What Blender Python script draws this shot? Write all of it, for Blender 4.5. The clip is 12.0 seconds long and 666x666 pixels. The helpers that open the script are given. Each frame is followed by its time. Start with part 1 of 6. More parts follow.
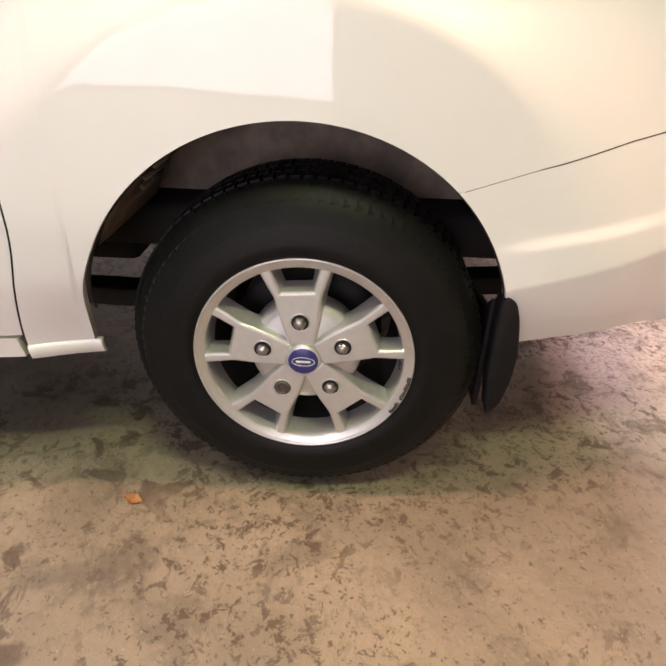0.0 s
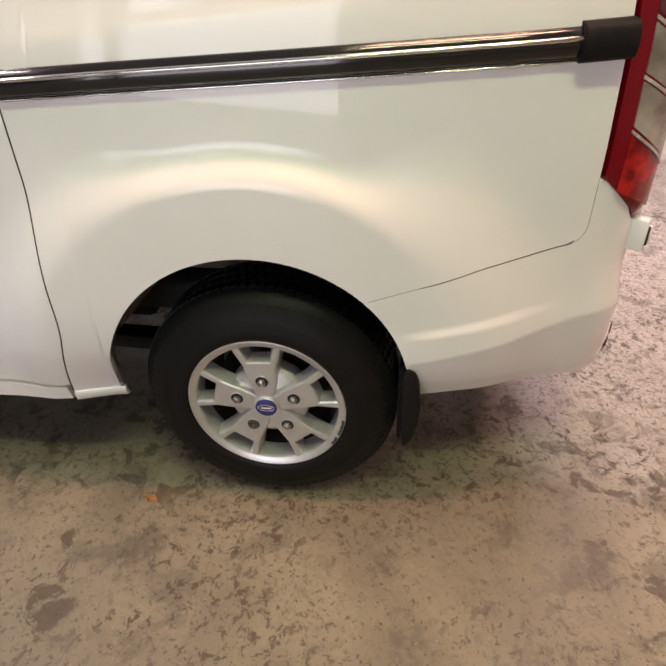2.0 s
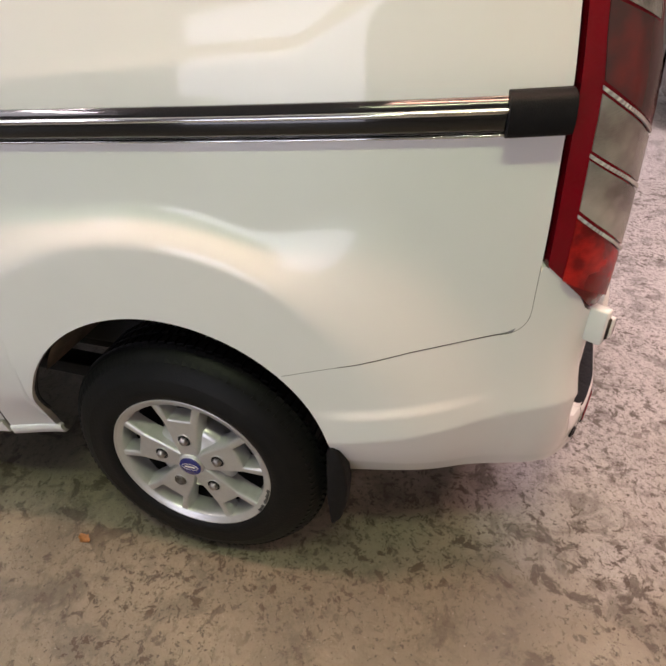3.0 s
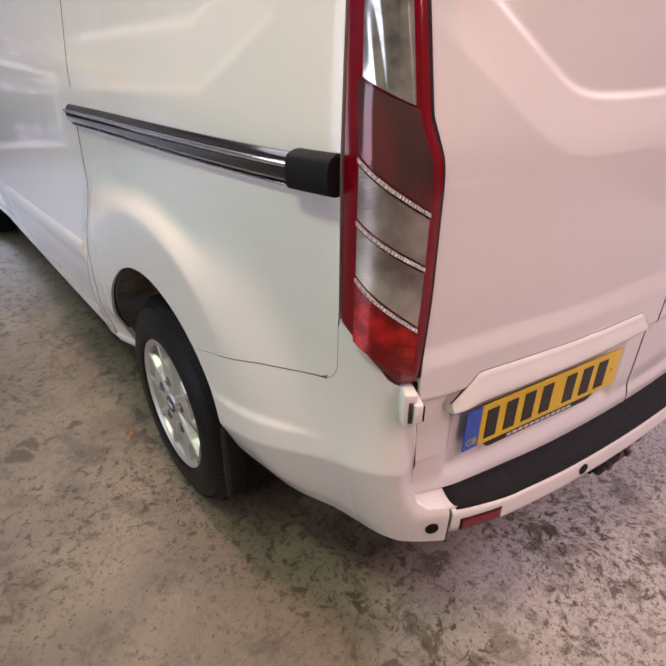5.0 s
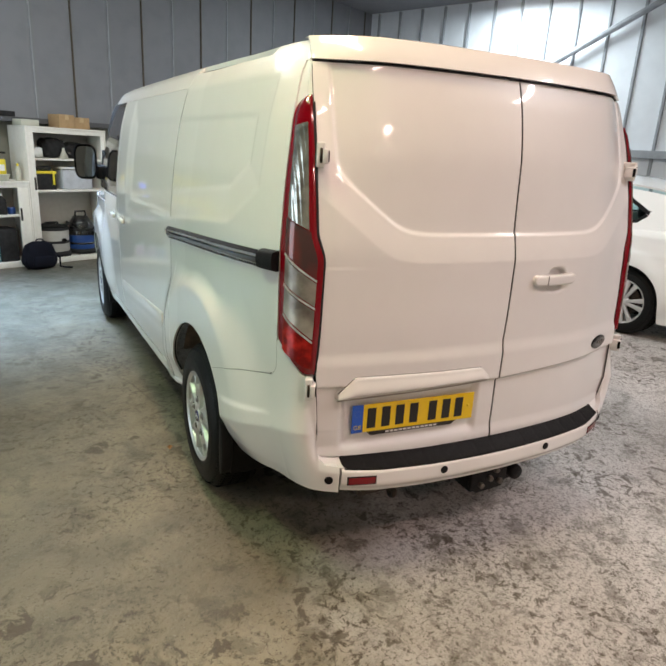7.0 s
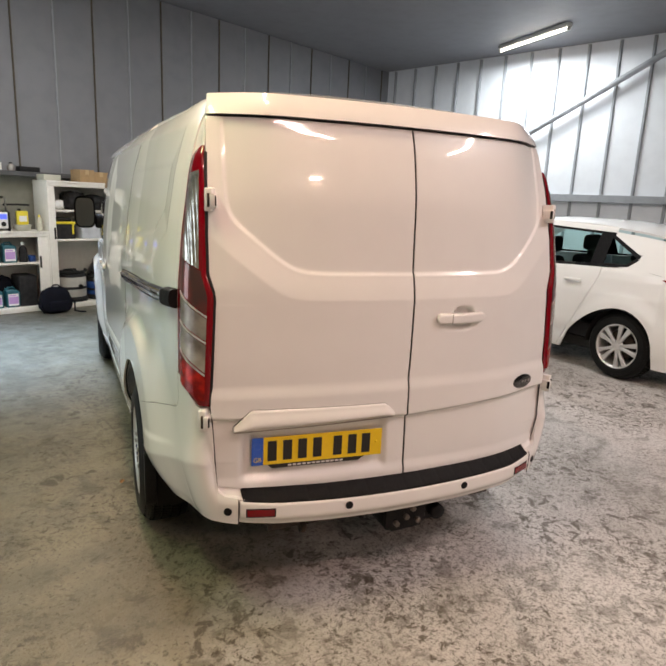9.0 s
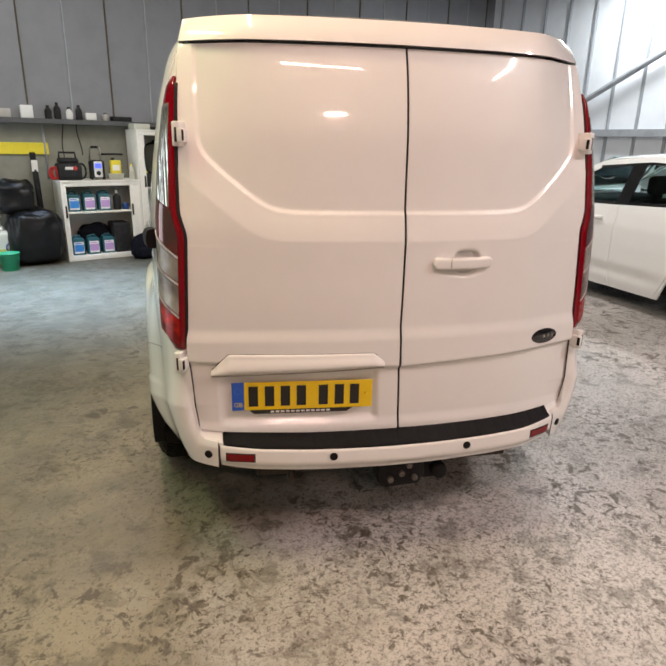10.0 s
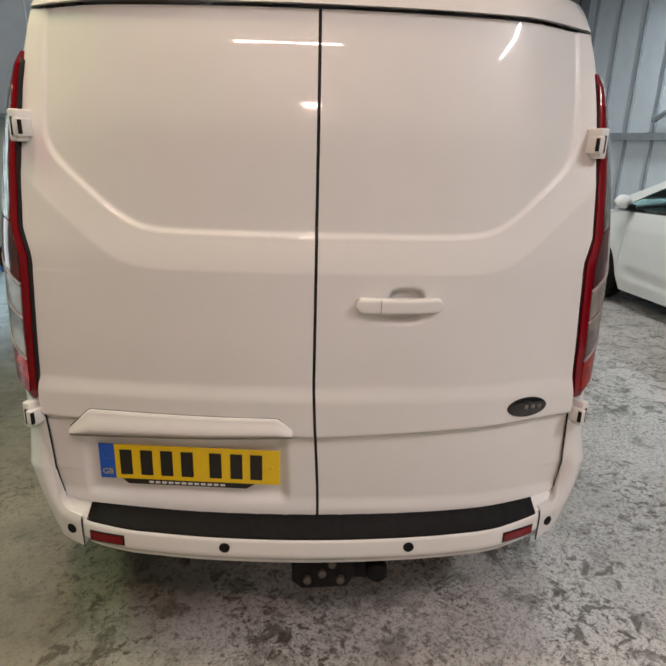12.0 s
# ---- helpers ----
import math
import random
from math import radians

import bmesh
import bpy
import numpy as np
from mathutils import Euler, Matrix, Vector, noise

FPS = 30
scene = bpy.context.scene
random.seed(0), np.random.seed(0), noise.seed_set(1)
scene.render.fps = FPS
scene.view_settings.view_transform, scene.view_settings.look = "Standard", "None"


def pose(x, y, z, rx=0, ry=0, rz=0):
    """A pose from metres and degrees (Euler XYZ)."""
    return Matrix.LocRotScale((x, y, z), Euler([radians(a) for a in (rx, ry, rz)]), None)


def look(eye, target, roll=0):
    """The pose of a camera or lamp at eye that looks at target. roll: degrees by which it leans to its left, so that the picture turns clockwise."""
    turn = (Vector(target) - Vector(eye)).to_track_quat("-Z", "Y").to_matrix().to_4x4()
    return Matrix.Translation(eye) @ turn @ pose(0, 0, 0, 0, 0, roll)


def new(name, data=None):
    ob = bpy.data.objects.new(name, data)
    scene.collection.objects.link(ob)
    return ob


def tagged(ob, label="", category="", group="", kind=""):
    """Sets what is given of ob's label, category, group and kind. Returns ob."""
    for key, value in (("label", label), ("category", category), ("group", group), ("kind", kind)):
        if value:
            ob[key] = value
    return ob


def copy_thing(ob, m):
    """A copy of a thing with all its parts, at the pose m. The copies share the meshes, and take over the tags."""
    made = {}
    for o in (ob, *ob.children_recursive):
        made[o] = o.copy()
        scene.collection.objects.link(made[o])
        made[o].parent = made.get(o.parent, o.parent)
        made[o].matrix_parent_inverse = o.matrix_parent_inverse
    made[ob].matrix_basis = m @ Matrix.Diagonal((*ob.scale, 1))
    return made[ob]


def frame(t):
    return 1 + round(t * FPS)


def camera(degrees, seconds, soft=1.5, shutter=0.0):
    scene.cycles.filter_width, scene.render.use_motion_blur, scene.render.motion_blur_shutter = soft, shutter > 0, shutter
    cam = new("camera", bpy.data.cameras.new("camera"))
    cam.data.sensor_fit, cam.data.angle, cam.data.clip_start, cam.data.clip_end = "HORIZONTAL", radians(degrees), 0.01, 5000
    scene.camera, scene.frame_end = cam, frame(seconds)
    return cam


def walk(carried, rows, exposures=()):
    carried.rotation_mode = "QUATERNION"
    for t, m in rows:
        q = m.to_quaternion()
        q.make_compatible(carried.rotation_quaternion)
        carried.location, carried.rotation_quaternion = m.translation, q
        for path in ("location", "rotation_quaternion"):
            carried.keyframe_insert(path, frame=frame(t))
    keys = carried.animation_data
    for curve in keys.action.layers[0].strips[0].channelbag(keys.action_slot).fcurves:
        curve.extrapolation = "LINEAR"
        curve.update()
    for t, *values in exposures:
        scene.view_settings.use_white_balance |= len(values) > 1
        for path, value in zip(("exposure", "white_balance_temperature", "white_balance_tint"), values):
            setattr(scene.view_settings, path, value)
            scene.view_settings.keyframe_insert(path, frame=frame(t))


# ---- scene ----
# ---- camera ----
cam = camera(59.6, 12.0, soft=2.0)
PATH = [
    (0, (-1.878, 0.899, 0.951), (-0.158, 0.984, -0.066), 1.4),
    (0.5, (-1.857, 0.916, 0.939), (-0.148, 1.003, -0.097), 1.1),
    (1, (-1.875, 0.894, 0.988), (-0.185, 1.011, -0.074), 0.5),
    (1.5, (-1.984, 0.803, 1.177), (-0.305, 0.96, 0.103), 0.0),
    (2, (-2.079, 0.656, 1.356), (-0.438, 0.893, 0.237), -1.2),
    (2.5, (-1.963, 0.522, 1.402), (-0.326, 0.832, 0.295), -1.3),
    (2.7, (-1.905, 0.459, 1.425), (-0.284, 0.814, 0.309), -1.2),
    (4.3, (-1.479, -0.085, 1.419), (-0.273, 1.045, 0.293), 0.4),
    (4.5, (-1.433, -0.216, 1.426), (-0.311, 1.015, 0.319), 0.2),
    (5, (-1.413, -0.469, 1.455), (-0.388, 0.922, 0.447), 0.9),
    (5.5, (-1.484, -0.791, 1.483), (-0.512, 0.713, 0.593), 2.5),
    (6, (-1.478, -1.08, 1.508), (-0.56, 0.513, 0.722), 3.4),
    (6.5, (-1.489, -1.311, 1.536), (-0.604, 0.345, 0.848), 3.5),
    (7, (-1.557, -1.487, 1.552), (-0.674, 0.208, 0.961), 3.3),
    (7.5, (-1.559, -1.615, 1.586), (-0.662, 0.114, 1.135), 2.5),
    (7.7, (-1.532, -1.661, 1.596), (-0.639, 0.082, 1.188), 2.2),
    (9.3, (-1.011, -1.778, 1.544), (-0.336, 0.044, 1.072), 2.3),
    (9.5, (-0.922, -1.768, 1.537), (-0.329, 0.073, 1.026), 1.9),
    (10, (-0.661, -1.806, 1.523), (-0.268, 0.056, 0.906), 1.2),
    (10.5, (-0.479, -1.742, 1.507), (-0.226, 0.114, 0.808), 1.0),
    (11, (-0.331, -1.569, 1.5), (-0.151, 0.29, 0.784), 1.3),
    (11.5, (-0.182, -1.433, 1.505), (-0.055, 0.436, 0.804), 1.5),
    (12, (-0.046, -1.343, 1.522), (0.054, 0.557, 0.906), 1.75),
]
walk(cam, [(t, look(eye, target, roll)) for t, eye, target, roll in PATH],
     exposures=[(0, 0.66, 8150, 37), (1.5, 0.28, 8050, 33), (2.5, 0.06, 7600, 30), (4.6, -0.02, 6950, 37), (5.5, 0.02, 6900, 25), (7.0, -0.04, 7000, 8), (9.5, -0.10, 7600, 14), (10.5, 0.04, 7350, 10), (11.5, -0.07, 7350, 6), (12, -0.33, 6900, 5)])

# ---- room frame: the walls stand askew to the van ----
TH = radians(24.5)
UD = Vector((math.cos(TH), math.sin(TH), 0))
VD = Vector((-math.sin(TH), math.cos(TH), 0))
ORG = Vector((-2.49, 6.2, 0))          # front left corner of the low cupboard


def room(u, v, z=0.0):
    """Room place: u along the back wall, v towards it, from the low cupboard's corner."""
    return ORG + UD * u + VD * v + Vector((0, 0, z))


def room_pose(u, v, z=0.0, turn=0.0):
    p = room(u, v, z)
    return pose(p.x, p.y, p.z, 0, 0, 24.5 + turn)


# ---- world and lamps ----
world = bpy.data.worlds.new("world")
scene.world = world
world.use_nodes = True
sky = world.node_tree.nodes.new("ShaderNodeTexSky")
sky.sky_type, sky.sun_disc = "NISHITA", False
sky.sun_elevation, sky.sun_rotation = radians(35), radians(60)
world.node_tree.links.new(sky.outputs[0], world.node_tree.nodes["Background"].inputs[0])
world.node_tree.nodes["Background"].inputs[1].default_value = 0.08
scene.view_settings.exposure = 0.0


def area_lamp(name, m, sx, sy, watts, colour):
    d = bpy.data.lights.new(name, "AREA")
    d.shape, d.size, d.size_y, d.energy, d.color = "RECTANGLE", sx, sy, watts, colour
    ob = new(name, d)
    ob.matrix_world = m
    return ob


CEIL = 4.3
# tube positions in metres, length axis turn, power and tint
TUBES = [
    (-2.45, 0.3, 90, 67, (0.70, 1.0, 0.60)),
    (-1.05, 0.2, 90, 60, (1.0, 0.58, 0.43)),
    (-0.4, -2.7, 0, 58, (1.0, 0.68, 0.66)),
    # added, unseen: far lamp at a low angle that brightens the rear doors
    (0.4, -5.8, 0, 350, (1.0, 0.72, 0.66)),
    # added, unseen: cool fill for the right side and the cupboards
    (3.2, -2.0, 90, 150, (0.95, 0.93, 1.0)),
    (-1.2, 3.7, 24.5, 66, (0.93, 0.94, 1.0)),
    (2.3, 3.6, 90, 85, (0.90, 0.96, 1.0)),
    (5.6, 6.4, 90, 140, (0.76, 0.89, 1.0)),
]
for tx, ty, turn, watts, tint in TUBES:
    area_lamp("tube_fill_lamp", pose(tx, ty, CEIL - 0.14, 0, 0, turn), 1.5, 0.12, watts, tint)


# ---- materials ----
def material(name, colour, rough=0.5, metal=0.0, coat=0.0, grain=0.0, scale=40.0, blotch=0.0, blotch_scale=3.0, bump=0.0, bump_scale=200.0,
             second=None, spec=0.5):
    """A procedural surface: base colour varied at a fine and a coarse scale, with bump."""
    m = bpy.data.materials.new(name)
    m.use_nodes = True
    nt = m.node_tree
    b = nt.nodes["Principled BSDF"]
    b.inputs["Base Color"].default_value = (*colour, 1)
    b.inputs["Roughness"].default_value = rough
    b.inputs["Metallic"].default_value = metal
    b.inputs["Coat Weight"].default_value = coat
    b.inputs["Coat Roughness"].default_value = 0.04
    b.inputs["Specular IOR Level"].default_value = spec
    tc = nt.nodes.new("ShaderNodeTexCoord")

    def noise_node(s, detail=6.0):
        n = nt.nodes.new("ShaderNodeTexNoise")
        n.inputs["Scale"].default_value, n.inputs["Detail"].default_value = s, detail
        nt.links.new(tc.outputs["Object"], n.inputs["Vector"])
        return n

    last = None
    if grain or blotch:
        dark = tuple(c * 0.45 for c in colour) if second is None else second
        for amount, s in ((blotch, blotch_scale), (grain, scale)):
            if not amount:
                continue
            n = noise_node(s)
            ramp = nt.nodes.new("ShaderNodeMapRange")
            ramp.inputs["From Min"].default_value, ramp.inputs["From Max"].default_value = 0.42, 0.72
            ramp.inputs["To Max"].default_value = amount
            nt.links.new(n.outputs["Fac"], ramp.inputs["Value"])
            mix = nt.nodes.new("ShaderNodeMix")
            mix.data_type = "RGBA"
            mix.inputs[6].default_value = (*colour, 1)
            mix.inputs[7].default_value = (*dark, 1)
            if last is not None:
                nt.links.new(last, mix.inputs[6])
            nt.links.new(ramp.outputs[0], mix.inputs[0])
            last = mix.outputs[2]
        nt.links.new(last, b.inputs["Base Color"])
    if bump:
        n = noise_node(bump_scale, 3.0)
        bp = nt.nodes.new("ShaderNodeBump")
        bp.inputs["Strength"].default_value, bp.inputs["Distance"].default_value = bump, 0.004
        nt.links.new(n.outputs["Fac"], bp.inputs["Height"])
        nt.links.new(bp.outputs[0], b.inputs["Normal"])
    return m


PAINT = material("white_van_paint", (0.80, 0.80, 0.79), 0.42, 0, 1.0, grain=0.03, scale=9)
PAINT.node_tree.nodes["Principled BSDF"].inputs["Coat Roughness"].default_value = 0.03
PAINT2 = material("white_car_paint", (0.80, 0.81, 0.82), 0.42, 0, 1.0, grain=0.02, scale=6)
PLASTIC = material("black_plastic", (0.007, 0.007, 0.008), 0.55, grain=0.5, scale=60, second=(0.014, 0.014, 0.015), bump=0.25, bump_scale=420, spec=0.16)
GLOSSBLACK = material("gloss_black", (0.012, 0.012, 0.013), 0.12, 0, 0.6)
RUBBER = material("tyre_rubber", (0.0045, 0.005, 0.0052), 0.5, grain=0.5, scale=25, second=(0.009, 0.0088, 0.008), bump=0.2, bump_scale=150, spec=0.18)
FINEGAP = material("shallow_gap", (0.09, 0.088, 0.082), 0.7)
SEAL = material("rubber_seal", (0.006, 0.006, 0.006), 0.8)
LINER = material("arch_liner", (0.15, 0.122, 0.104), 0.8, grain=0.9, scale=16, second=(0.30, 0.24, 0.195), bump=0.6, bump_scale=60, blotch=0.5, blotch_scale=5)
ALLOY = material("silver_alloy_paint", (0.60, 0.60, 0.60), 0.36, 0.65, 0.35, grain=0.12, scale=70, second=(0.3, 0.29, 0.28))
SCUFF = material("kerb_scuff", (0.05, 0.048, 0.046), 0.7, 0.2, grain=0.6, scale=120, second=(0.25, 0.25, 0.25))
STEEL = material("worn_steel", (0.42, 0.41, 0.4), 0.3, 1.0, grain=0.5, scale=90, second=(0.12, 0.1, 0.09))
RUST = material("rusty_steel", (0.035, 0.03, 0.026), 0.7, 0.4, grain=0.9, scale=60, second=(0.07, 0.045, 0.03), bump=0.5)
CHROME = material("chrome", (0.75, 0.75, 0.76), 0.12, 1.0)
BLUE = material("blue_badge", (0.012, 0.02, 0.16), 0.25, 0, 0.8)
YELLOW = material("plate_yellow", (0.86, 0.60, 0.012), 0.35, 0, 0.3, grain=0.12, scale=50, second=(0.6, 0.36, 0.01))
PLATEBLUE = material("plate_blue", (0.008, 0.10, 0.55), 0.35, 0, 0.3)
PLATEBLACK = material("plate_black", (0.012, 0.011, 0.01), 0.4)
WHITEPRINT = material("white_print", (0.75, 0.75, 0.72), 0.5)
GOLDPRINT = material("gold_print", (0.7, 0.55, 0.1), 0.5)

# ---- mesh kit ----
def part(name, bm, mat, parent=None, label="", smooth=True, mats=None):
    me = bpy.data.meshes.new(name)
    bm.to_mesh(me)
    bm.free()
    for mm in (mats or [mat]):
        me.materials.append(mm)
    for p in me.polygons:
        p.use_smooth = smooth
    ob = new(name, me)
    if parent is not None:
        ob.parent = parent
    if label:
        ob["label"] = label
    return ob


def empty(name, m=None, **tags):
    ob = new(name)
    ob.empty_display_size = 0.1
    if m is not None:
        ob.matrix_world = m
    return tagged(ob, **tags)


def box(x0, x1, y0, y1, z0, z1, bevel=0.0, bm=None, segs=2):
    b = bmesh.new()
    bmesh.ops.create_cube(b, size=1)
    bmesh.ops.transform(b, matrix=Matrix.LocRotScale(((x0 + x1) / 2, (y0 + y1) / 2, (z0 + z1) / 2), None, (x1 - x0, y1 - y0, z1 - z0)), verts=b.verts)
    if bevel:
        bmesh.ops.bevel(b, geom=b.edges[:], offset=bevel, segments=segs, affect="EDGES", profile=0.5)
    return merge(bm, b)


def merge(bm, b):
    if bm is None:
        return b
    me = bpy.data.meshes.new("tmp")
    b.to_mesh(me)
    b.free()
    bm.from_mesh(me)
    bpy.data.meshes.remove(me)
    return bm


def moved(b, m):
    bmesh.ops.transform(b, matrix=m, verts=b.verts)
    return b


def lathe(profile, axis_m=None, segs=48, bm=None):
    """Turned shape: profile of (radius, height) round the z axis, then placed by axis_m."""
    b = bmesh.new()
    rings = []
    for r, h in profile:
        if r < 1e-6:
            rings.append([b.verts.new((0, 0, h))])
        else:
            rings.append([b.verts.new((r * math.cos(2 * math.pi * k / segs), r * math.sin(2 * math.pi * k / segs), h)) for k in range(segs)])
    for a, c in zip(rings, rings[1:]):
        for k in range(segs):
            k2 = (k + 1) % segs
            if len(a) == 1 and len(c) == 1:
                continue
            if len(a) == 1:
                b.faces.new((a[0], c[k], c[k2]))
            elif len(c) == 1:
                b.faces.new((a[k], c[0], a[k2]))
            else:
                b.faces.new((a[k], c[k], c[k2], a[k2]))
    bmesh.ops.recalc_face_normals(b, faces=b.faces)
    if axis_m is not None:
        moved(b, axis_m)
    return merge(bm, b)


def tube(points, r, segs=8, bm=None):
    """A round bar along points."""
    b = bmesh.new()
    pts = [Vector(p) for p in points]
    rings = []
    for i, p in enumerate(pts):
        t = (pts[min(i + 1, len(pts) - 1)] - pts[max(i - 1, 0)]).normalized()
        a = t.orthogonal().normalized() if i == 0 else (rings_a - t * rings_a.dot(t)).normalized()
        rings_a = a
        c = t.cross(a)
        rings.append([b.verts.new(p + r * (math.cos(2 * math.pi * k / segs) * a + math.sin(2 * math.pi * k / segs) * c)) for k in range(segs)])
    for a, c in zip(rings, rings[1:]):
        for k in range(segs):
            b.faces.new((a[k], a[(k + 1) % segs], c[(k + 1) % segs], c[k]))
    b.faces.new(rings[0][::-1])
    b.faces.new(rings[-1])
    bmesh.ops.recalc_face_normals(b, faces=b.faces)
    return merge(bm, b)


def prism(outline, z0, z1, bevel=0.0, bm=None, m=None, segs=2):
    """A flat outline of (x, y) pulled from z0 to z1."""
    b = bmesh.new()
    vs = [b.verts.new((x, y, z0)) for x, y in outline]
    f = b.faces.new(vs)
    ex = bmesh.ops.extrude_face_region(b, geom=[f])
    bmesh.ops.translate(b, vec=(0, 0, z1 - z0), verts=[v for v in ex["geom"] if isinstance(v, bmesh.types.BMVert)])
    bmesh.ops.recalc_face_normals(b, faces=b.faces)
    if bevel:
        bmesh.ops.bevel(b, geom=b.edges[:], offset=bevel, segments=segs, affect="EDGES", profile=0.5)
    if m is not None:
        moved(b, m)
    return merge(bm, b)


def skin(grid, depth, inward, bm=None):
    """A sheet through a grid of places, with its rim turned in by depth along inward(place, i, j)."""
    b = bmesh.new()
    ni, nj = len(grid), len(grid[0])
    vs = [[b.verts.new(p) for p in row] for row in grid]
    for i in range(ni - 1):
        for j in range(nj - 1):
            quad = [vs[i][j], vs[i][j + 1], vs[i + 1][j + 1], vs[i + 1][j]]
            seen = []
            for v in quad:
                if all((v.co - w.co).length > 1e-6 for w in seen):
                    seen.append(v)
            if len(seen) > 2:
                b.faces.new(seen)
    loop = [(0, j) for j in range(nj)] + [(i, nj - 1) for i in range(1, ni)] + [(ni - 1, j) for j in range(nj - 2, -1, -1)] + [(i, 0) for i in range(ni - 2, 0, -1)]
    if depth:
        outer = [b.verts.new(grid[i][j]) for i, j in loop]
        inner = [b.verts.new(Vector(grid[i][j]) + depth * inward(i, j)) for i, j in loop]
        n = len(loop)
        for k in range(n):
            k2 = (k + 1) % n
            if (outer[k].co - outer[k2].co).length > 1e-6:
                b.faces.new((outer[k], outer[k2], inner[k2], inner[k]))
    return merge(bm, b)


def lin(a, c, n):
    return [a + (c - a) * k / (n - 1) for k in range(n)]


def interp(x, pairs):
    xs, ys = zip(*pairs)
    return float(np.interp(x, xs, ys))


def smooth(a, c, x):
    t = min(1.0, max(0.0, (x - a) / (c - a)))
    return t * t * (3 - 2 * t)

# ---- the van: one surface, cut into its panels ----
OUT = [(-0.3, 0.103), (0.0, 0.095), (0.3, 0.103), (0.5, 0.12), (0.64, 0.134), (0.72, 0.142), (0.775, 0.154), (0.820, 0.190), (0.848, 0.255), (0.866, 0.33),
       (0.885, 0.45), (0.905, 0.65), (0.925, 0.95), (0.942, 1.4), (0.95, 2.0), (0.952, 3.0), (0.945, 3.7), (0.92, 4.25), (0.85, 4.6), (0.7, 4.83), (0.4, 4.96), (0.0, 5.0),
       (-0.3, 4.98)]


def outline_table():
    pts = []
    for k in range(1, len(OUT) - 2):
        p0, p1, p2, p3 = (np.array(OUT[k + j]) for j in (-1, 0, 1, 2))
        for t in np.linspace(0, 1, 24, endpoint=False):
            pts.append(0.5 * (2 * p1 + (p2 - p0) * t + (2 * p0 - 5 * p1 + 4 * p2 - p3) * t * t + (3 * p1 - p0 - 3 * p2 + p3) * t ** 3))
    pts = np.array(pts)
    s = np.r_[0, np.cumsum(np.hypot(*np.diff(pts, axis=0).T))]
    grid = np.arange(0, s[-1], 0.004)
    xy = np.stack([np.interp(grid, s, pts[:, 0]), np.interp(grid, s, pts[:, 1])], 1)
    tan = np.gradient(xy, axis=0)
    tan /= np.linalg.norm(tan, axis=1)[:, None]
    return grid, xy, tan


O_S, O_XY, O_T = outline_table()
O_NOSE = int(np.argmax(O_XY[:, 1]))


def s_at_y(y):
    return float(np.interp(y, O_XY[60:O_NOSE, 1], O_S[60:O_NOSE]))


def s_at_x(x):
    n = int(np.argmax(O_XY[:, 0] > 0.845))
    return float(np.interp(x, O_XY[:n, 0], O_S[:n]))


def soft_table(pairs, width=21):
    zs = np.arange(-0.2, 2.6, 0.005)
    v = np.interp(zs, *zip(*pairs))
    k = np.hanning(width)
    return zs, np.convolve(np.pad(v, width // 2, "edge"), k / k.sum(), "valid")


INSET = soft_table([(0.28, 0.075), (0.36, 0.062), (0.44, 0.035), (0.5, 0.012), (0.6, 0.0), (1.0, 0.0), (1.25, 0.004), (1.45, 0.025), (1.65, 0.058), (1.8, 0.10), (1.88, 0.15), (1.95, 0.25)])
LEAN = soft_table([(0.3, 0.0), (1.0, 0.0), (1.25, 0.012), (1.55, 0.05), (1.85, 0.11), (1.95, 0.17)])
CROWN = soft_table([(0.5, 0.0), (0.8, 0.012), (1.1, 0.026), (1.31, 0.034), (1.4, 0.040), (1.59, 0.055), (1.67, 0.056), (1.75, 0.053), (1.83, 0.040), (1.95, 0.03)])
ARCH = (1.014, 0.40, 0.380)      # rear wheel arch: y, z, radius
ARCHF = (4.04, 0.40, 0.375)


def flare(y, z):
    f = 0.0
    for ay, az, ar in (ARCH, ARCHF):
        r = math.hypot(y - ay, z - az)
        wide = 0.10 * smooth(0.12, 0.45, y - ay)
        back = smooth(0.20, 0.50, ay - y)
        f = max(f, 0.042 * (1 - smooth(ar + 0.160 - 0.03 * back, ar + 0.240 + wide + 0.18 * back, r)) * smooth(0.2, 0.5, z))
    return f


def ledge(y, z):
    """The pressed ledge on the bumper's flank."""
    zc = 0.590 + (0.60 - y) * 0.19
    return 0.006 * smooth(0.70, 0.58, y) * smooth(0.26, 0.46, y) * smooth(zc + 0.016, zc - 0.010, z)


def askew(y):
    """The van stands a little askew: its fore part lies further to its left."""
    return -0.039 * (max(0.0, y - 1.25) + 0.10 * smooth(1.0, 1.5, y))


